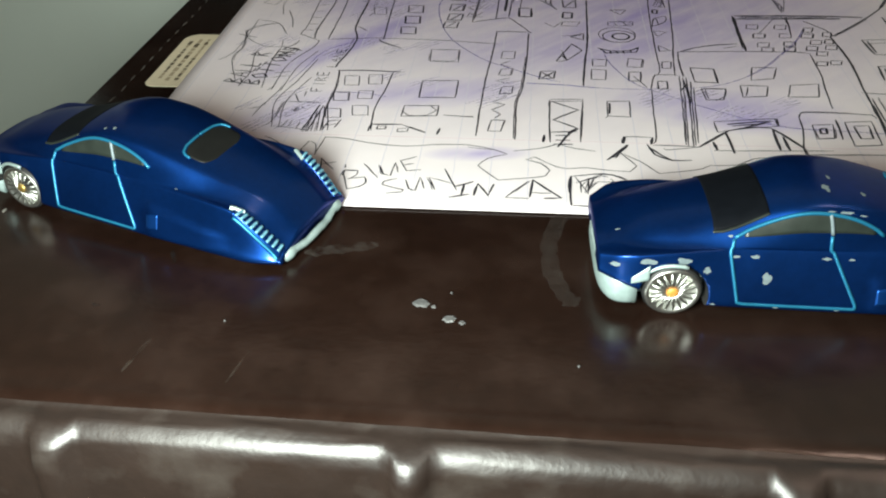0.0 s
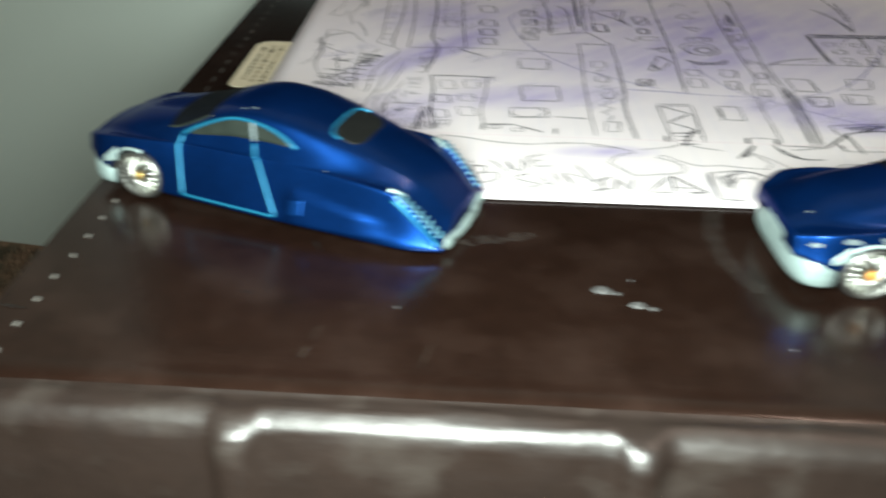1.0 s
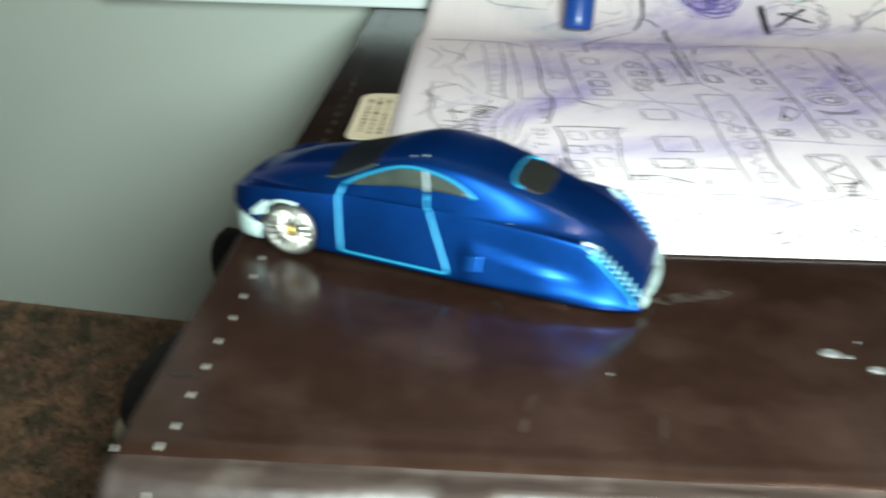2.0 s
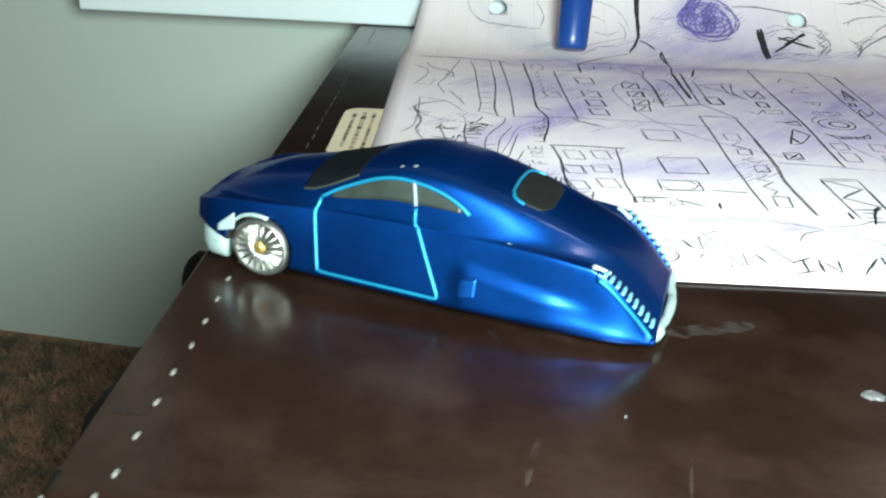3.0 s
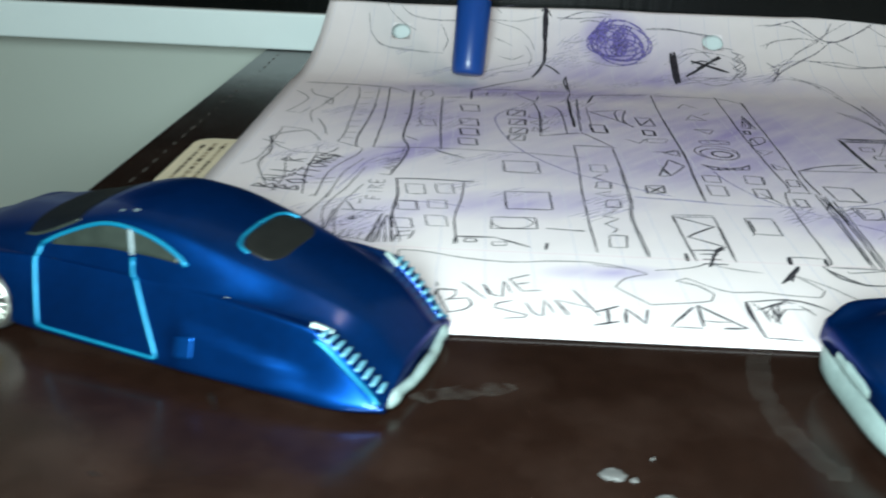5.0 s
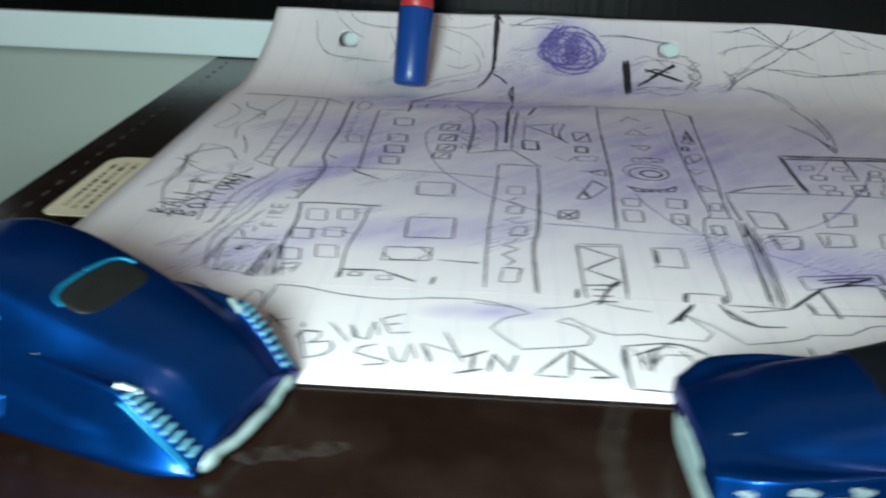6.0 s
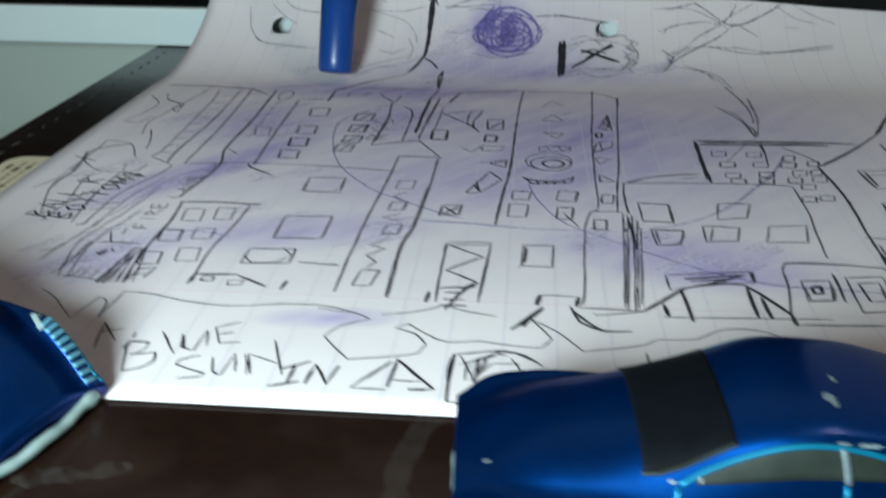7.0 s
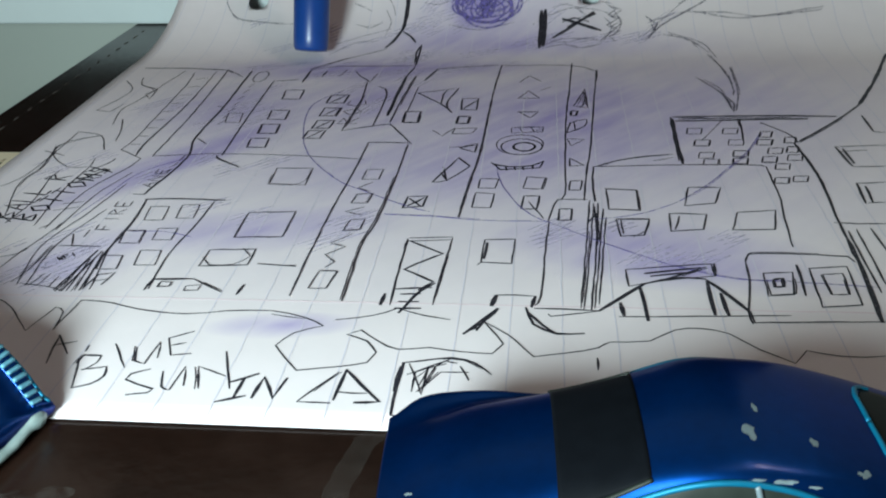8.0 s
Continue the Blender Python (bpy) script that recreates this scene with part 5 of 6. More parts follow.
# ---- maker's label on the cover ----
def cover_label():
    c = thing("paper_label", pose(-0.1205, 0.217, 0.0001, 0, 0, 3.5), "small cream paper label with dark print stuck to the book", "label")
    bm, ring = bmesh.new(), []
    for cx, cy, r, a0 in ((0.030, 0.0375, 0.001, 0), (0, 0.0375, 0.0045, 90), (0, 0, 0.0025, 180), (0.030, 0, 0.001, 270)):
        mx, my = cx + (r if cx == 0 else -r), cy + (r if cy == 0 else -r)
        ring += [(mx + r * math.cos(radians(a0 + 15 * k)), my + r * math.sin(radians(a0 + 15 * k))) for k in range(7)]
    low, high = [[bm.verts.new((x, y, z)) for x, y in ring] for z in (-0.0001, 0.0001)]
    bm.faces.new(low[::-1])
    bm.faces.new(high)
    for k in range(len(ring)):
        n = (k + 1) % len(ring)
        bm.faces.new((low[k], low[n], high[n], high[k]))
    part("backing", bm, LABEL, c)
    # rows of print, too small to read
    rng = random.Random(2)
    for x, y, end, h in ((0.0030, 0.0318, 0.005, 0.0010), (0.0055, 0.0335, 0.003, 0.0012), (0.0080, 0.0335, 0.0035, 0.0010), (0.0108, 0.0335, 0.006, 0.0016),
                         (0.0138, 0.030, 0.012, 0.0010), (0.0164, 0.031, 0.022, 0.0013)):
        while y > end:
            w = rng.uniform(0.0010, 0.0030)
            k = rng.uniform(0.75, 1.1)
            part("print_bar", box(bmesh.new(), x - h * k / 2, x + h * k / 2, max(y - w, end), y, 0.0001, 0.00014), rng.choice((LABEL_INK, LABEL_INK, PALE_PRINT)), c)
            y -= w + rng.uniform(0.0003, 0.0009)

cover_label()

# ---- monitor, marker ----
def monitor():
    m = thing("monitor", pose(-0.115, 0.3680, 0.0, 0, 0, 1.0), "white framed flat monitor with dark screen standing on the book", "monitor")
    W, H, T, B = 0.375, 0.25, 0.010, 0.0138
    x0 = -0.136
    part("lower_bezel", box(bmesh.new(), x0, x0 + W, 0, T, 0.0002, B, 0.0012, 3), BEZEL, m)
    part("upper_bezel", box(bmesh.new(), x0, x0 + W, 0, T, H - B, H, 0.0012, 3), BEZEL, m)
    for x in (x0, x0 + W - 0.0125):
        part("side_bezel", box(bmesh.new(), x, x + 0.0125, 0.0003, T, B, H - B, 0.0008, 2), BEZEL, m)
    part("screen", box(bmesh.new(), x0 + 0.0125, x0 + W - 0.0125, 0.003, T - 0.001, B, H - B), SCREEN, m)

monitor()

def blue_marker():
    m = thing("marker_pen", pose(-0.0612, 0.3265, 0.0038, -20, 2, 0), "blue plastic marker pen with a red band leaning against the monitor", "pen")
    prof = [(0.0030, 0.0), (0.0046, 0.0002), (0.0051, 0.0010), (0.0053, 0.004), (0.0055, 0.0232), (0.0053, 0.0236)]
    part("cap", lathe(bmesh.new(), prof, 32, "z"), MARKER, m, smooth=True)
    part("band", lathe(bmesh.new(), [(0.0049, 0.0234), (0.0051, 0.0238), (0.0051, 0.0285), (0.0049, 0.0288)], 32, "z"), MARKER_RED, m, "red band", smooth=True)
    part("barrel", lathe(bmesh.new(), [(0.0050, 0.0286), (0.0053, 0.029), (0.0055, 0.10), (0.0050, 0.108), (0.0030, 0.109)], 32, "z"), MARKER, m, smooth=True)

blue_marker()

# ---- toy cars ----
CAR = 74.0

@functools.lru_cache(maxsize=None)
def section(s):
    """Half a cross section of the body at s millimetres behind the nose: (half width, height) from the sill's middle to the roof's middle."""
    zb = ease(s, (0, 7.0), (4, 6.4), (8, 5.0), (13, 3.0), (30, 2.4), (60, 1.5), (74, 0.9))
    wm = ease(s, (0, 9.6), (1.5, 12.0), (5, 13.6), (20, 14.6), (45, 15.2), (60, 15.2), (68, 14.9), (71, 14.0), (74, 12.6))
    zm = ease(s, (0, 8.6), (6, 8.2), (14, 7.4), (40, 6.5), (62, 5.6), (70, 3.6), (74, 1.8))
    zs = ease(s, (0, 10.4), (3, 12.0), (10, 12.7), (25, 12.8), (45, 12.6), (52, 12.5), (58, 12.3), (65.5, 11.4), (70, 6.9), (74, 1.9))
    zc = ease(s, (0, 10.5), (4, 11.9), (12, 12.5), (19, 12.9), (26, 13.2), (45, 13.1), (50, 13.0), (55, 12.6), (60, 12.0), (66, 10.4), (70, 7.2), (74, 2.4))
    wc = ease(s, (0, 7.2), (10, 10.2), (25, 11.4), (45, 11.5), (60, 11.6), (74, 10.0))
    zg = ease(s, (0, 10.9), (4, 12.3), (6.5, 13.2), (10, 14.2), (19, 15.5), (26, 16.8), (33, 18.9), (41, 18.9), (45, 18.2), (50, 16.6), (55, 15.0), (60, 13.3), (67, 10.8), (71, 7.7), (74, 3.7))
    wg = ease(s, (0, 5.2), (6, 6.6), (10, 7.9), (22, 9.2), (33, 10.0), (41, 10.0), (45, 9.9), (50, 9.8), (55, 9.6), (62, 9.1), (74, 6.8))
    zr = ease(s, (0, 11.1), (4, 12.5), (6.5, 13.8), (10, 15.0), (18, 16.6), (24, 18.0), (31, 20.2), (36, 20.9), (43, 20.0), (50, 18.1), (55, 16.4), (60, 14.5), (67, 11.5), (71, 8.4), (74, 4.0))
    wr = ease(s, (0, 3.0), (10, 4.4), (22, 6.8), (33, 8.6), (43, 8.5), (50, 8.2), (55, 7.9), (62, 7.3), (74, 4.8))
    lean = ease(s, (0, 0.3), (12, 1.2), (22, 3.2), (40, 3.2), (50, 2.7), (60, 1.6), (68, 0.9), (72, 0.4))
    tuck = ease(s, (58, 0), (63, 0.6), (68, 0.5), (72, 0.1))
    fl = ease(s, (50, 0), (60, 0.4), (69, 0.9), (74, 1.0))
    zt = ease(s, (0, 11.2), (4, 12.6), (6.5, 14.0), (10, 15.3), (18, 17.0), (24, 18.5), (31, 20.9), (36, 21.5), (43, 20.6), (50, 18.7), (55, 17.0), (60, 15.0), (67, 11.8), (71, 8.6), (74, 4.1))
    return [(0, zb), (wm - 2.2, zb), (wm - 0.3, zb), (wm + 0.15, zb + 0.8), (wm - 0.35 * lean - 0.1 * fl - tuck, zm), (wm - 0.1 - lean - 0.9 * fl, zs - 0.35), (wm - 0.45 - lean - fl, zs + 0.1), (wc - 0.8 * fl, zc), (wg - 0.6 * fl, zg), (wr - 0.3 * fl, zr), (0, zt)]

def step(a, b, x):
    f = min(max((x - a) / (b - a), 0.0), 1.0)
    return f * f * (3 - 2 * f)

def skirt(s, z):
    """How far the pressed skirt of the rear wing stands out, in millimetres."""
    top = 8.6 - 0.16 * (s - 45)
    return 0.5 * step(43.8, 46.5, s) * (1 - step(57, 66, s)) * step(top + 0.7, top - 0.5, z) * step(1.8, 3.0, z)

def skin(s, v, out=0.0, side=1):
    """A place on the body: s behind the nose, v along the section's points; out: proud of the skin. Millimetres in, metres out."""
    def at(s, v):
        c = section(s)
        c = [(-c[1][0], c[1][1])] + c + [(-c[-2][0], c[-2][1])]
        i = min(int(v + 0.5), 10)
        f = v + 0.5 - i
        a, b, d = c[i], c[i + 1], c[i + 2]
        w0, w1, w2 = 0.5 * (1 - f) ** 2, 0.5 + f - f * f, 0.5 * f * f
        y, z = w0 * a[0] + w1 * b[0] + w2 * d[0], w0 * a[1] + w1 * b[1] + w2 * d[1]
        if 2.6 < v < 6:
            y += skirt(s, z)
        return Vector((CAR - s, y, z))
    p = at(s, v)
    if out:
        n = (at(s, min(v + 0.02, 10)) - at(s, max(v - 0.02, 0))).cross(at(s + 0.2, v) - at(s - 0.2, v))
        p -= n.normalized() * out
    return Vector((p.x, p.y * side, p.z)) / 1000

def flank(s, z):
    """The place v along the section where the body's side has the height z."""
    lo, hi = 3.0, 5.6
    for _ in range(14):
        mid = (lo + hi) / 2
        if skin(s, mid).z * 1000 < z:
            lo = mid
        else:
            hi = mid
    return lo

def patch(bm, s0, s1, low, high, out, side=1, ns=24, nv=10):
    """A thin plate lying on the body between two lines low(s) and high(s)."""
    shells = []
    for o in (out, out - 0.3):
        rows = []
        for i in range(ns + 1):
            s = s0 + (s1 - s0) * i / ns
            rows.append([bm.verts.new(skin(s, low(s) + (high(s) - low(s)) * j / nv, o, side)) for j in range(nv + 1)])
        for r0, r1 in zip(rows, rows[1:]):
            for j in range(nv):
                bm.faces.new((r0[j], r0[j + 1], r1[j + 1], r1[j]))
        shells.append([r[0] for r in rows] + rows[-1][1:] + [r[-1] for r in rows[-2::-1]] + rows[0][-2:0:-1])
    n = len(shells[0])
    for k in range(n):
        bm.faces.new((shells[0][k], shells[0][(k + 1) % n], shells[1][(k + 1) % n], shells[1][k]))
    bmesh.ops.recalc_face_normals(bm, faces=bm.faces[:])
    return bm

def patch_across(bm, s0, s1, low, out, ns=20, nv=16):
    """A thin plate over the body's middle, down to the line low(s) on both sides."""
    shells = []
    for o in (out, out - 0.3):
        rows = []
        for i in range(ns + 1):
            s = s0 + (s1 - s0) * i / ns
            rows.append([bm.verts.new(skin(s, 10 - (10 - low(s)) * abs(w), o, 1 if w >= 0 else -1)) for w in np.linspace(-1, 1, nv + 1)])
        for r0, r1 in zip(rows, rows[1:]):
            for j in range(nv):
                bm.faces.new((r0[j], r0[j + 1], r1[j + 1], r1[j]))
        shells.append([r[0] for r in rows] + rows[-1][1:] + [r[-1] for r in rows[-2::-1]] + rows[0][-2:0:-1])
    n = len(shells[0])
    for k in range(n):
        bm.faces.new((shells[0][k], shells[0][(k + 1) % n], shells[1][(k + 1) % n], shells[1][k]))
    bmesh.ops.recalc_face_normals(bm, faces=bm.faces[:])
    return bm

def line_on(bm, pts, radius, side=1, out=0.05, sides=6, steps=8):
    """A fine raised line along the body through (s, v) points."""
    way = []
    for (a, b), (c, d) in zip(pts, pts[1:]):
        way += [(a + (c - a) * k / steps, b + (d - b) * k / steps) for k in range(steps)]
    way.append(pts[-1])
    return tube(bm, [skin(s, v, out, side) for s, v in way], radius / 1000, sides)

def chip(bm, s, v, size, side=1, seed=0, tall=1.0):
    """A flake of missing paint: an uneven little patch on the body."""
    rng = random.Random(seed)
    n = 18
    mid = bm.verts.new(skin(s, v, 0.06, side))
    ring = []
    for k in range(n):
        a = k * math.tau / n
        r = size * (0.72 + 0.45 * noise.noise((math.cos(a) * 1.3, math.sin(a) * 1.3, seed * 3.7)) + rng.uniform(-0.07, 0.07))
        ring.append(bm.verts.new(skin(s + r * math.cos(a), min(v + 0.22 * tall * r * math.sin(a), 10), 0.05, side)))
    for k in range(n):
        bm.faces.new((mid, ring[k], ring[(k + 1) % n]))
    return bm

def wheel(parent, x, y, side, hub, r=5.1):
    w = lathe(bmesh.new(), [(r - 0.9, -1.9), (r - 0.3, -1.9), (r, -1.4), (r, 1.4), (r - 0.25, 1.9), (r - 0.7, 2.0), (r - 0.85, 1.5)], 40)
    for vert in w.verts:
        vert.co = vert.co / 1000
    tyre = part("wheel", w, TYRE, parent, smooth=True)
    tyre.location = (x / 1000, y / 1000, r / 1000)
    tyre.rotation_euler = (0, 0.3, 0 if side > 0 else math.pi)
    rim = lathe(bmesh.new(), [(4.4, 1.2), (4.75, 2.0), (4.45, 2.2), (3.95, 2.05), (3.65, 1.75), (1.0, 1.65)], 40)
    for vert in rim.verts:
        vert.co = vert.co / 1000
    part("rim", rim, CHROME, tyre, smooth=True)
    for k in range(18):
        a = k * math.tau / 18
        sp = bmesh.new()
        ca, sa = math.cos(a), math.sin(a)
        tube(sp, [Vector((c * ca, h, c * sa)) / 1000 for c, h in ((0.8, 2.0), (2.0, 2.1), (3.85, 2.03))], 0.00024, 6, [1.2, 1, 0.8])
        part("spoke", sp, CHROME, tyre, smooth=True)
    h = lathe(bmesh.new(), [(1.05, 1.6), (1.05, 2.2), (0.8, 2.45), (0.4, 2.55)], 20)
    for vert in h.verts:
        vert.co = vert.co / 1000
    part("axle_end", h, hub, tyre, smooth=True)
    return tyre

def arch_top(s, s0, s1, peak, skew=0.45):
    f = (s - s0) / (s1 - s0)
    f = min(max(f, 0), 1)
    g = f ** (math.log(0.5) / math.log(skew))
    return peak * math.sin(math.pi * g) ** 0.75

def toy_car(name, m, label, hub, chips, seed):
    car = thing(name, m, label, "toy car", "blue toy cars on the book")
    bm = bmesh.new()
    ss = [0.0, 0.25, 0.6, 1.1] + list(np.arange(1.8, 73.0, 0.8)) + [73.2, 73.6, 73.9]
    vs = list(np.arange(0, 10.001, 0.125))
    rows = []
    for s in ss:
        rows.append([bm.verts.new(skin(s, v)) for v in vs] + [bm.verts.new(skin(s, v, 0, -1)) for v in vs[-2:0:-1]])
    n = len(rows[0])
    for r0, r1 in zip(rows, rows[1:]):
        for k in range(n):
            bm.faces.new((r0[k], r0[(k + 1) % n], r1[(k + 1) % n], r1[k]))
    bm.faces.new(rows[0][::-1])
    bm.faces.new(rows[-1])
    bmesh.ops.recalc_face_normals(bm, faces=bm.faces[:])
    body = part("body", bm, [BLUE, TYRE], car, smooth=True)
    # wheel arches are cut through the front wings
    cb = bmesh.new()
    lathe(cb, [(0.0058, -0.03), (0.0058, 0.03)], 48, "y", ((CAR - 12.4) / 1000, 0, 0.0049))
    cutter = part("cutter", cb, TYRE)
    cut = body.modifiers.new("arch", "BOOLEAN")
    cut.object, cut.operation, cut.solver = cutter, "DIFFERENCE", "EXACT"
    cutter.matrix_world = m
    bpy.context.view_layer.update()
    done = bpy.data.meshes.new_from_object(body.evaluated_get(bpy.context.evaluated_depsgraph_get()))
    body.modifiers.clear()
    body.data = done
    bpy.data.objects.remove(cutter)
    # unpainted base: floor pan with the front bumper, rear bumper
    base = bmesh.new()
    box(base, 0.003, 0.0595, -0.0095, 0.0095, 0.0016, 0.006, 0.0006, 1)
    box(base, 0.0655, 0.0705, -0.0095, 0.0095, 0.0018, 0.006, 0.0006, 1)
    part("chassis", base, BARE, car)
    fb = bmesh.new()
    rows = []
    for k in range(37):
        a = -math.pi / 2 + math.pi * k / 36
        c, q = abs(math.cos(a)) ** 0.55, math.copysign(abs(math.sin(a)) ** 0.55, math.sin(a))
        n = 0.12 * noise.noise((a * 3, seed, 1))
        ring = []
        for out, z in ((-1.2, 2.2), (0.1, 2.2), (0.55, 2.9), (0.75 + n, 4.4), (0.5 + n, 6.6), (0.1, 7.5), (-1.2, 7.5)):
            ring.append(fb.verts.new(Vector((CAR - 6.4 + (5.7 + out) * c, (12.7 + out) * q, z)) / 1000))
        rows.append(ring)
    for r0, r1 in zip(rows, rows[1:]):
        for k in range(7):
            fb.faces.new((r0[k], r0[(k + 1) % 7], r1[(k + 1) % 7], r1[k]))
    fb.faces.new(rows[0][::-1])
    fb.faces.new(rows[-1])
    bmesh.ops.recalc_face_normals(fb, faces=fb.faces[:])
    part("front_bumper", fb, BARE, car, "bare pale grey metal bumper", smooth=True)
    gr = bmesh.new()
    rows = []
    for k in range(25):
        a = -1 + 2 * k / 24
        y, x = 11.0 * a, CAR - 0.1 - 3.4 * abs(a) ** 3.0
        bite = 0.25 * noise.noise((a * 6, seed, 0))
        rows.append([gr.verts.new(Vector(q) / 1000) for q in ((x - 1.5, y * 0.92, 6.6), (x + 0.1, y, 6.6), (x + 0.4 + bite, y, 7.2), (x + 0.35 + bite, y, 8.2), (x + 0.0, y * 0.98, 8.8 + bite), (x - 1.5, y * 0.92, 8.8))])
    for r0, r1 in zip(rows, rows[1:]):
        for k in range(6):
            gr.faces.new((r0[k], r0[(k + 1) % 6], r1[(k + 1) % 6], r1[k]))
    gr.faces.new(rows[0][::-1])
    gr.faces.new(rows[-1])
    bmesh.ops.recalc_face_normals(gr, faces=gr.faces[:])
    part("grille", gr, BARE, car, "bare pale grey metal grille", smooth=True)
    rb = bmesh.new()
    way = np.linspace(-1, 1, 41)
    tube(rb, [Vector((0.4 + 1.9 * abs(a) ** 2.0 - 1.2, 11.6 * a, 1.5 + 0.15 * math.cos(a * 9))) / 1000 for a in way], 0.0009, 8,
         [0.85 + 0.15 * noise.noise((a * 5, seed, 3)) + 0.6 * step(0.16, 0.04, abs(abs(a) - 0.82)) for a in way])
    part("rear_bumper", rb, BARE, car, "bare pale grey metal bumper", smooth=True)
    # glass; the side panes use the paler GLASS_LIT, lit by colour
    for side in (1, -1):
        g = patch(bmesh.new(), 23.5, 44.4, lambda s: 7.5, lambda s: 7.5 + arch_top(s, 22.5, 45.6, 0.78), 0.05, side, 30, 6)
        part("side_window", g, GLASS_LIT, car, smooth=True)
        t = bmesh.new()
        line_on(t, [(s, 7.5 + arch_top(s, 22.5, 45.6, 0.78)) for s in np.linspace(22.0, 45.6, 25)], 0.36, side, 0.03, 6, 2)
        part("window_trim", t, TRIM, car, smooth=True)
        t = line_on(bmesh.new(), [(37.4, 7.45), (36.7, 8.2)], 0.35, side, 0.08)
        part("window_pillar", t, CHIP, car, "worn pale pillar", smooth=True)
        door = [(21.9, 7.45), (21.5, 6.5), (21.4, 5.6)] + [(21.4 + 0.2 * k, flank(21.4 + 0.2 * k, 12.0 - k)) for k in range(9)]
        door += [(23.9, flank(23.9, 3.35)), (30, flank(30, 3.1)), (41.9, flank(41.9, 2.9)), (42.4, flank(42.4, 3.3))]
        door += [(42.3 - 0.5 * k, flank(42.3 - 0.5 * k, 4.0 + k)) for k in range(9)] + [(37.9, 5.7), (37.6, 6.4), (37.4, 7.4)]
        part("door_line", line_on(bmesh.new(), door, 0.31, side, 0.0, 6, 4), TRIM, car, "light blue metallic line", smooth=True)
        # mouth of the pressed skirt on the rear wing, its brighter lighting painted on
        t = patch(bmesh.new(), 45.4, 48.2, lambda s: flank(s, 4.1 + 0.1 * (s - 45)), lambda s: flank(s, 6.8 + 0.2 * (s - 45)), 0.03, side, 6, 6)
        part("wing_scoop", t, SCOOP, car, smooth=True)
        bare = patch(bmesh.new(), 5.2, 8.2, lambda s: flank(s, 7.0 + 0.25 * (s - 5)), lambda s: flank(s, 8.0 + 0.8 * (s - 5)), 0.04, side, 8, 4)
        part("bare_wing_patch", bare, BARE, car, "bare metal where the paint has gone", smooth=True)
        lip = bmesh.new()
        tube(lip, [Vector((CAR - 12.4 + 6.0 * math.cos(a), side * (13.6 - 0.9 * max(0, math.cos(a))), 4.9 + 6.0 * math.sin(a))) / 1000 for a in np.linspace(0.45, 1.9, 14)], 0.00036, 6)
        part("arch_lip", lip, BARE, car, "worn bare metal wheel arch lip", smooth=True)
        # slanted louvred strip at the end of the wing
        t = patch(bmesh.new(), 64.8, 73.4, lambda s: flank(s, max(section(s)[6][1] - 1.5, 1.3)), lambda s: 6.75 - 0.01 * (s - 65), 0.14, side, 30, 12)
        part("tail_strip", t, BLUE, car, smooth=True)
        t = line_on(bmesh.new(), [(k, flank(k, max(section(k)[6][1] - 1.0, 1.3))) for k in np.linspace(65.2, 73.2, 12)], 0.34, side, 0.15, 6, 2)
        part("strip_edge", t, TRIM, car, "bright blue metal edge", smooth=True)
        for k in range(9):
            s = 65.8 + 0.87 * k
            t = line_on(bmesh.new(), [(s, 5.45), (s + 0.1, 6.0), (s + 0.1, 6.7)], 0.34, side, 0.25, 5, 3)
            part("louvre", t, LOUVRE, car, smooth=True)
        t = chip(bmesh.new(), 64.9, 6.1, 1.4, side, seed + 7, 0.9)
        line_on(t, [(64.0, 6.3), (64.9, 6.5), (66.2, 6.75)], 0.42, side, 0.16)
        part("worn_tip", t, BARE, car)
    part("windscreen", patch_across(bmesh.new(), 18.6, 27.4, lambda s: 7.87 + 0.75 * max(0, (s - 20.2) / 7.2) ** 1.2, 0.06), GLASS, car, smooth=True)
    # highlight along the windscreen's border, painted as a paler grey line
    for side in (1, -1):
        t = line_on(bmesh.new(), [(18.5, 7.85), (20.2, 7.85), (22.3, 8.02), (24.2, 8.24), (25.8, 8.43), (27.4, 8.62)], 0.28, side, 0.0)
        part("windscreen_edge", t, GLASS_LIT, car, "lit grey edge", smooth=True)
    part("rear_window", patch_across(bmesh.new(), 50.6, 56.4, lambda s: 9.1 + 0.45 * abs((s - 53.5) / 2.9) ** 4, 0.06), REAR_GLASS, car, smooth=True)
    t = bmesh.new()
    line_on(t, [(50.2, 10), (50.35, 9.45), (50.9, 9.2), (51.6, 9.1), (52.6, 9.06)], 0.3, 1, 0.06)
    line_on(t, [(50.2, 10), (50.35, 9.45), (50.9, 9.2), (51.6, 9.1), (52.6, 9.06)], 0.3, -1, 0.06)
    part("rear_window_trim", t, TRIM, car, smooth=True)
    for side in (1, -1):
        wheel(car, CAR - 12.4, side * 11.3, side, hub)
        wheel(car, 14.5, side * 9.0, side, hub)
    for k, (s, v, size, tall) in enumerate(chips):
        part("paint_chip", chip(bmesh.new(), s, v, size, 1, seed + k, tall), CHIP, car)
    return car

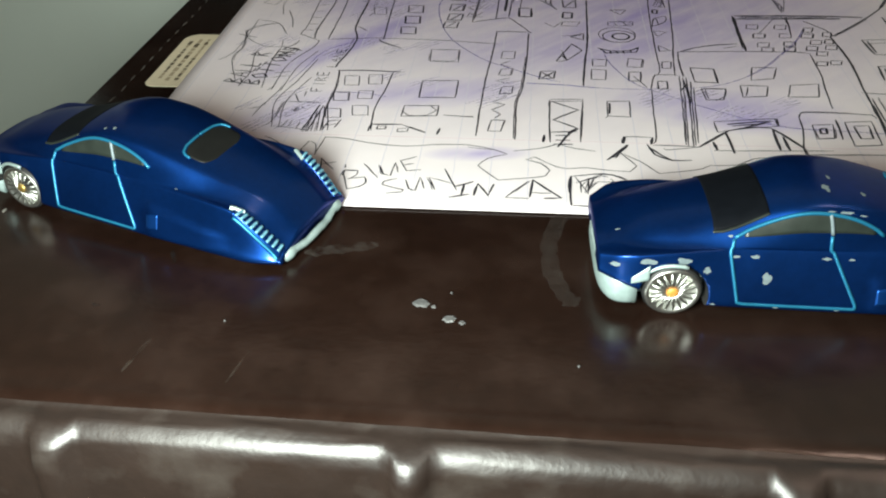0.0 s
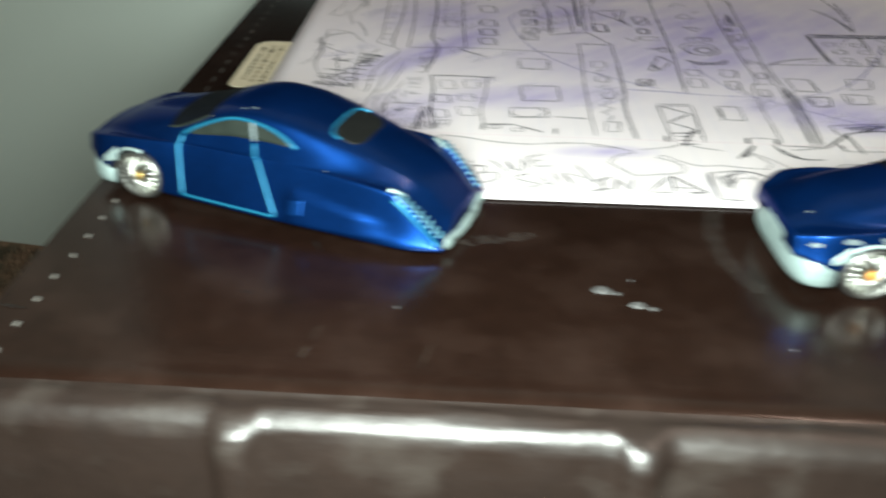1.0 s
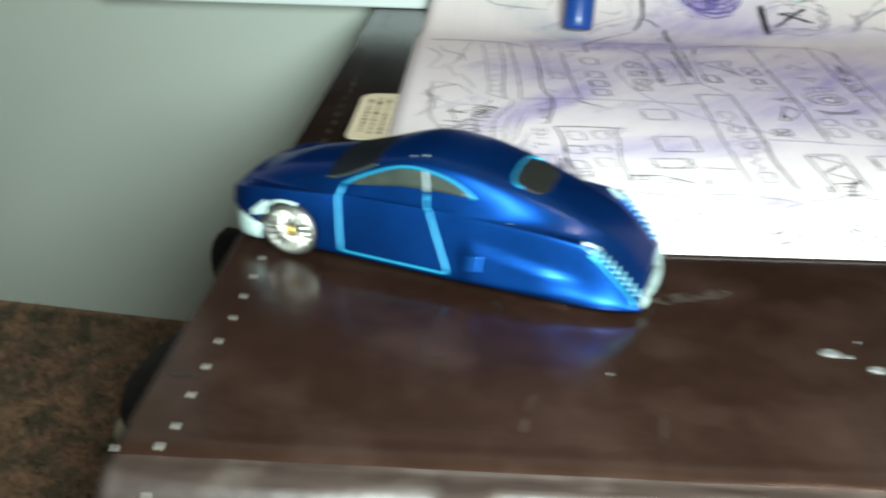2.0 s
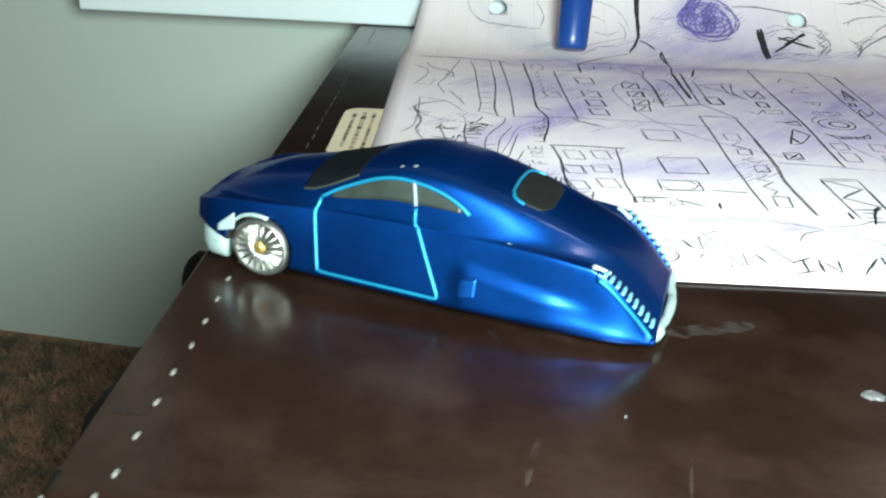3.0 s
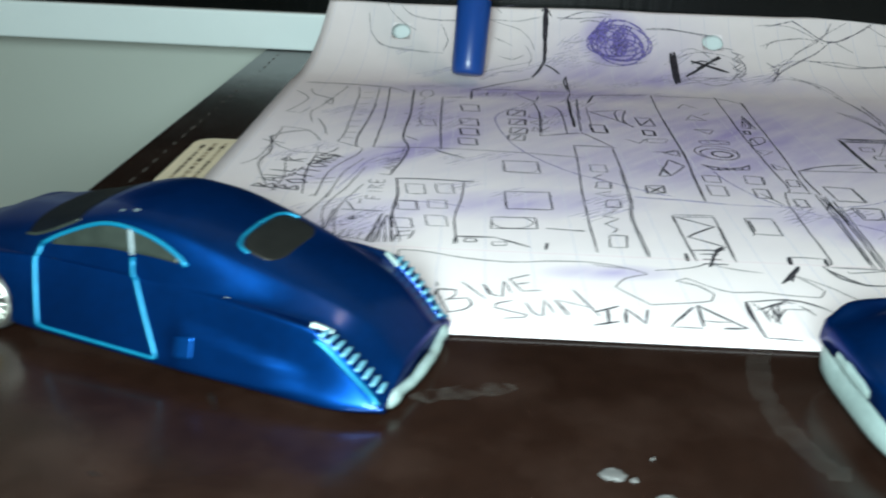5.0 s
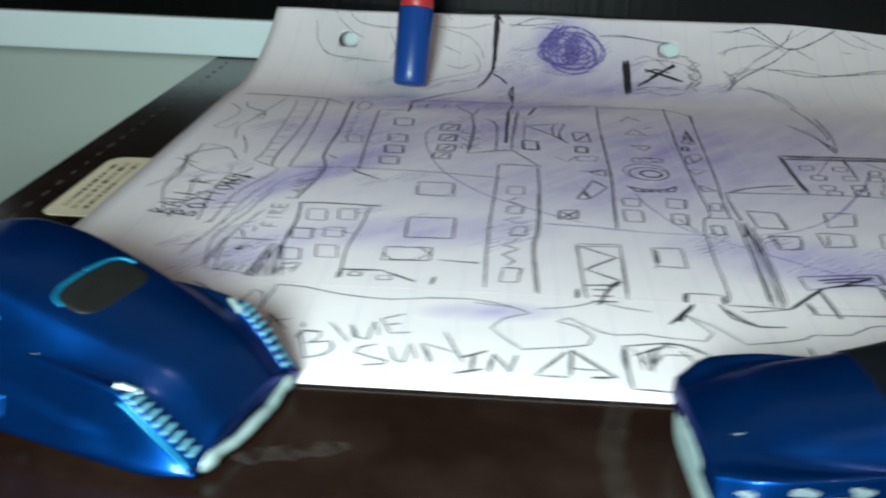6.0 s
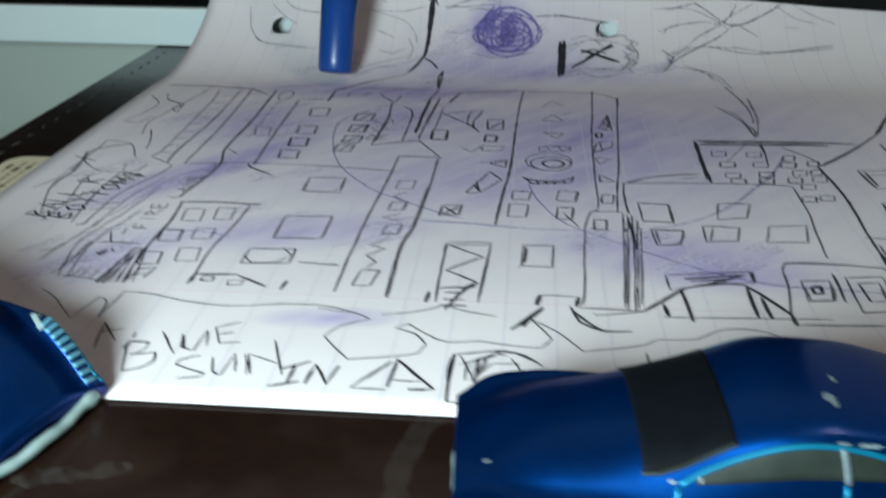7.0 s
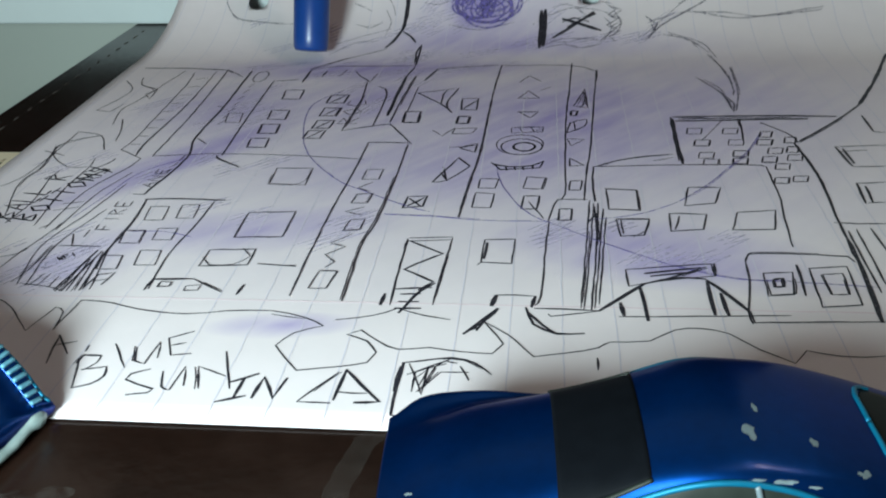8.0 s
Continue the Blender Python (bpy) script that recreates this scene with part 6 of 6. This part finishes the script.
toy_car("toy_car", pose(-0.0525, 0.1525, 0.0002, 0, 0, 166.5) @ Matrix.Diagonal((1.028, 1, 1, 1)), "glossy dark blue toy coupe with light blue door lines", BRASS,
        [(52, 6.6, 0.45, 1), (34, 9.0, 0.4, 1), (36, 9.1, 0.5, 1), (30, 3.0, 0.35, 1), (24.5, 6.3, 0.35, 1)], 10)
toy_car("toy_car", pose(0.0785, 0.1574, 0.0002, 0, 0, 186.8) @ Matrix.Diagonal((1.028, 1, 1, 1)), "chipped blue toy coupe with orange wheel centre and bare patches", RUST,
        [(3.5, 8.6, 0.55, 1), (8, 4.86, 1.7, 0.7), (13.6, 4.88, 1.6, 0.7), (17.6, 4.45, 0.8, 0.9), (2.6, 4.6, 1.1, 0.9), (21.2, 7.6, 0.6, 0.6), (22.3, 4.96, 0.9, 0.5), (25.5, 4.97, 1.0, 0.5), (37, 4.97, 1.0, 0.5), (41, 4.97, 0.7, 0.5), (27.5, 4.2, 1.1, 1),
         (29.5, 2.8, 0.6, 1), (32, 2.9, 0.5, 1), (39.5, 2.8, 0.6, 1), (19, 2.8, 0.6, 1), (37, 9.5, 0.8, 1), (38.3, 9.9, 0.4, 1), (43, 9.4, 0.5, 1), (47, 8.9, 0.7, 1), (36.8, 8.36, 0.9, 0.35), (39.3, 8.32, 1.5, 0.4), (42.0, 8.2, 0.8, 0.35)], 40)

# ---- shoe on the carpet ----
def sports_shoe():
    sh = thing("sports_shoe", pose(-0.1905, 0.395, FLOOR_Z, 0, 0, -105) @ Matrix.Diagonal((0.43, 0.62, 0.66, 1)), "small black sports shoe with beige sole standing on the carpet", "shoe")
    def outline(f):
        return 0.5 * ease(f * 100, (0, 40), (8, 66), (30, 68), (50, 72), (75, 92), (88, 90), (95, 76), (99, 52), (100, 36)) / 1000
    L = 0.27
    def loft(levels, name, mat, label=""):
        bm = bmesh.new()
        rows = []
        for i in range(41):
            f = i / 40
            rows.append([bm.verts.new(levels(f, k / 24 * math.tau)) for k in range(24)])
        for r0, r1 in zip(rows, rows[1:]):
            for k in range(24):
                bm.faces.new((r0[k], r0[(k + 1) % 24], r1[(k + 1) % 24], r1[k]))
        bm.faces.new(rows[0][::-1])
        bm.faces.new(rows[-1])
        bmesh.ops.recalc_face_normals(bm, faces=bm.faces[:])
        return part(name, bm, mat, sh, label, smooth=True)
    sq = lambda c, e: math.copysign(abs(c) ** e, c)
    loft(lambda f, a: Vector((L * f, outline(f) * 1.13 * sq(math.cos(a), 0.6), 0.017 + 0.017 * sq(math.sin(a), 0.5))), "sole", SOLE, "beige rubber sole")
    top = lambda f: ease(f * 100, (0, 92), (15, 98), (32, 92), (50, 84), (70, 82), (86, 76), (95, 64), (100, 48)) / 1000
    loft(lambda f, a: Vector((0.004 + (L - 0.01) * f, outline(f) * 0.96 * sq(math.cos(a), 0.75) * (1 - 0.25 * max(0, math.sin(a))), 0.022 + (top(f) - 0.022) * (0.5 + 0.5 * sq(math.sin(a), 0.8)))), "upper", CLOTH)
    bm = bmesh.new()
    tube(bm, [(0.085, 0, 0.07 + 0.0074 * k) for k in range(10)], 0.03, 18, [0.9, 0.97, 1.0, 1.0, 0.98, 0.94, 0.86, 0.74, 0.55, 0.25])
    for v in bm.verts:
        v.co.x = 0.085 + (v.co.x - 0.085) * 0.35 + (v.co.z - 0.075) * 0.3
    part("tongue", bm, CLOTH, sh, smooth=True)
    bm = bmesh.new()
    for s in (1,):
        tube(bm, [(0.215 + 0.006 * k, 0.0 + 0.008 * k, 0.077 - 0.003 * k) for k in range(4)], 0.007, 8, [0.4, 1, 1, 0.4])
    part("side_stripe", bm, RED, sh, "red stripe", smooth=True)

sports_shoe()

# ---- carpet pile where the floor shows beside the book ----
def carpet_pile():
    rng = np.random.default_rng(5)
    n = 60000
    x, y = rng.uniform(-0.52, -0.1, n), rng.uniform(0.12, 0.44, n)
    keep = y < WALL_Y - 0.006 - 0.0752 * x
    x, y = x[keep], y[keep]
    n = len(x)
    a, lean, tall, wide = rng.uniform(0, math.tau, n), rng.uniform(0.3, 1.25, n), rng.uniform(0.003, 0.0055, n), rng.uniform(0.00035, 0.0007, n)
    way = rng.uniform(0, math.tau, n)
    base = np.stack([x, y, np.full(n, FLOOR_Z)], 1)
    side = np.stack([np.cos(a), np.sin(a), np.zeros(n)], 1) * wide[:, None]
    top = base + np.stack([np.cos(way) * np.sin(lean), np.sin(way) * np.sin(lean), np.cos(lean)], 1) * tall[:, None]
    verts = np.concatenate([base - side, base + side, top + side * 0.5, top - side * 0.5])
    k = np.arange(n)
    faces = np.stack([k, k + n, k + 2 * n, k + 3 * n], 1)
    mesh = bpy.data.meshes.new("carpet_pile")
    mesh.from_pydata(verts.tolist(), [], faces.tolist())
    mesh.materials.append(CARPET)
    tagged(new("carpet_pile", mesh), "short brown and dark twisted carpet pile", "carpet", kind="stuff")

carpet_pile()
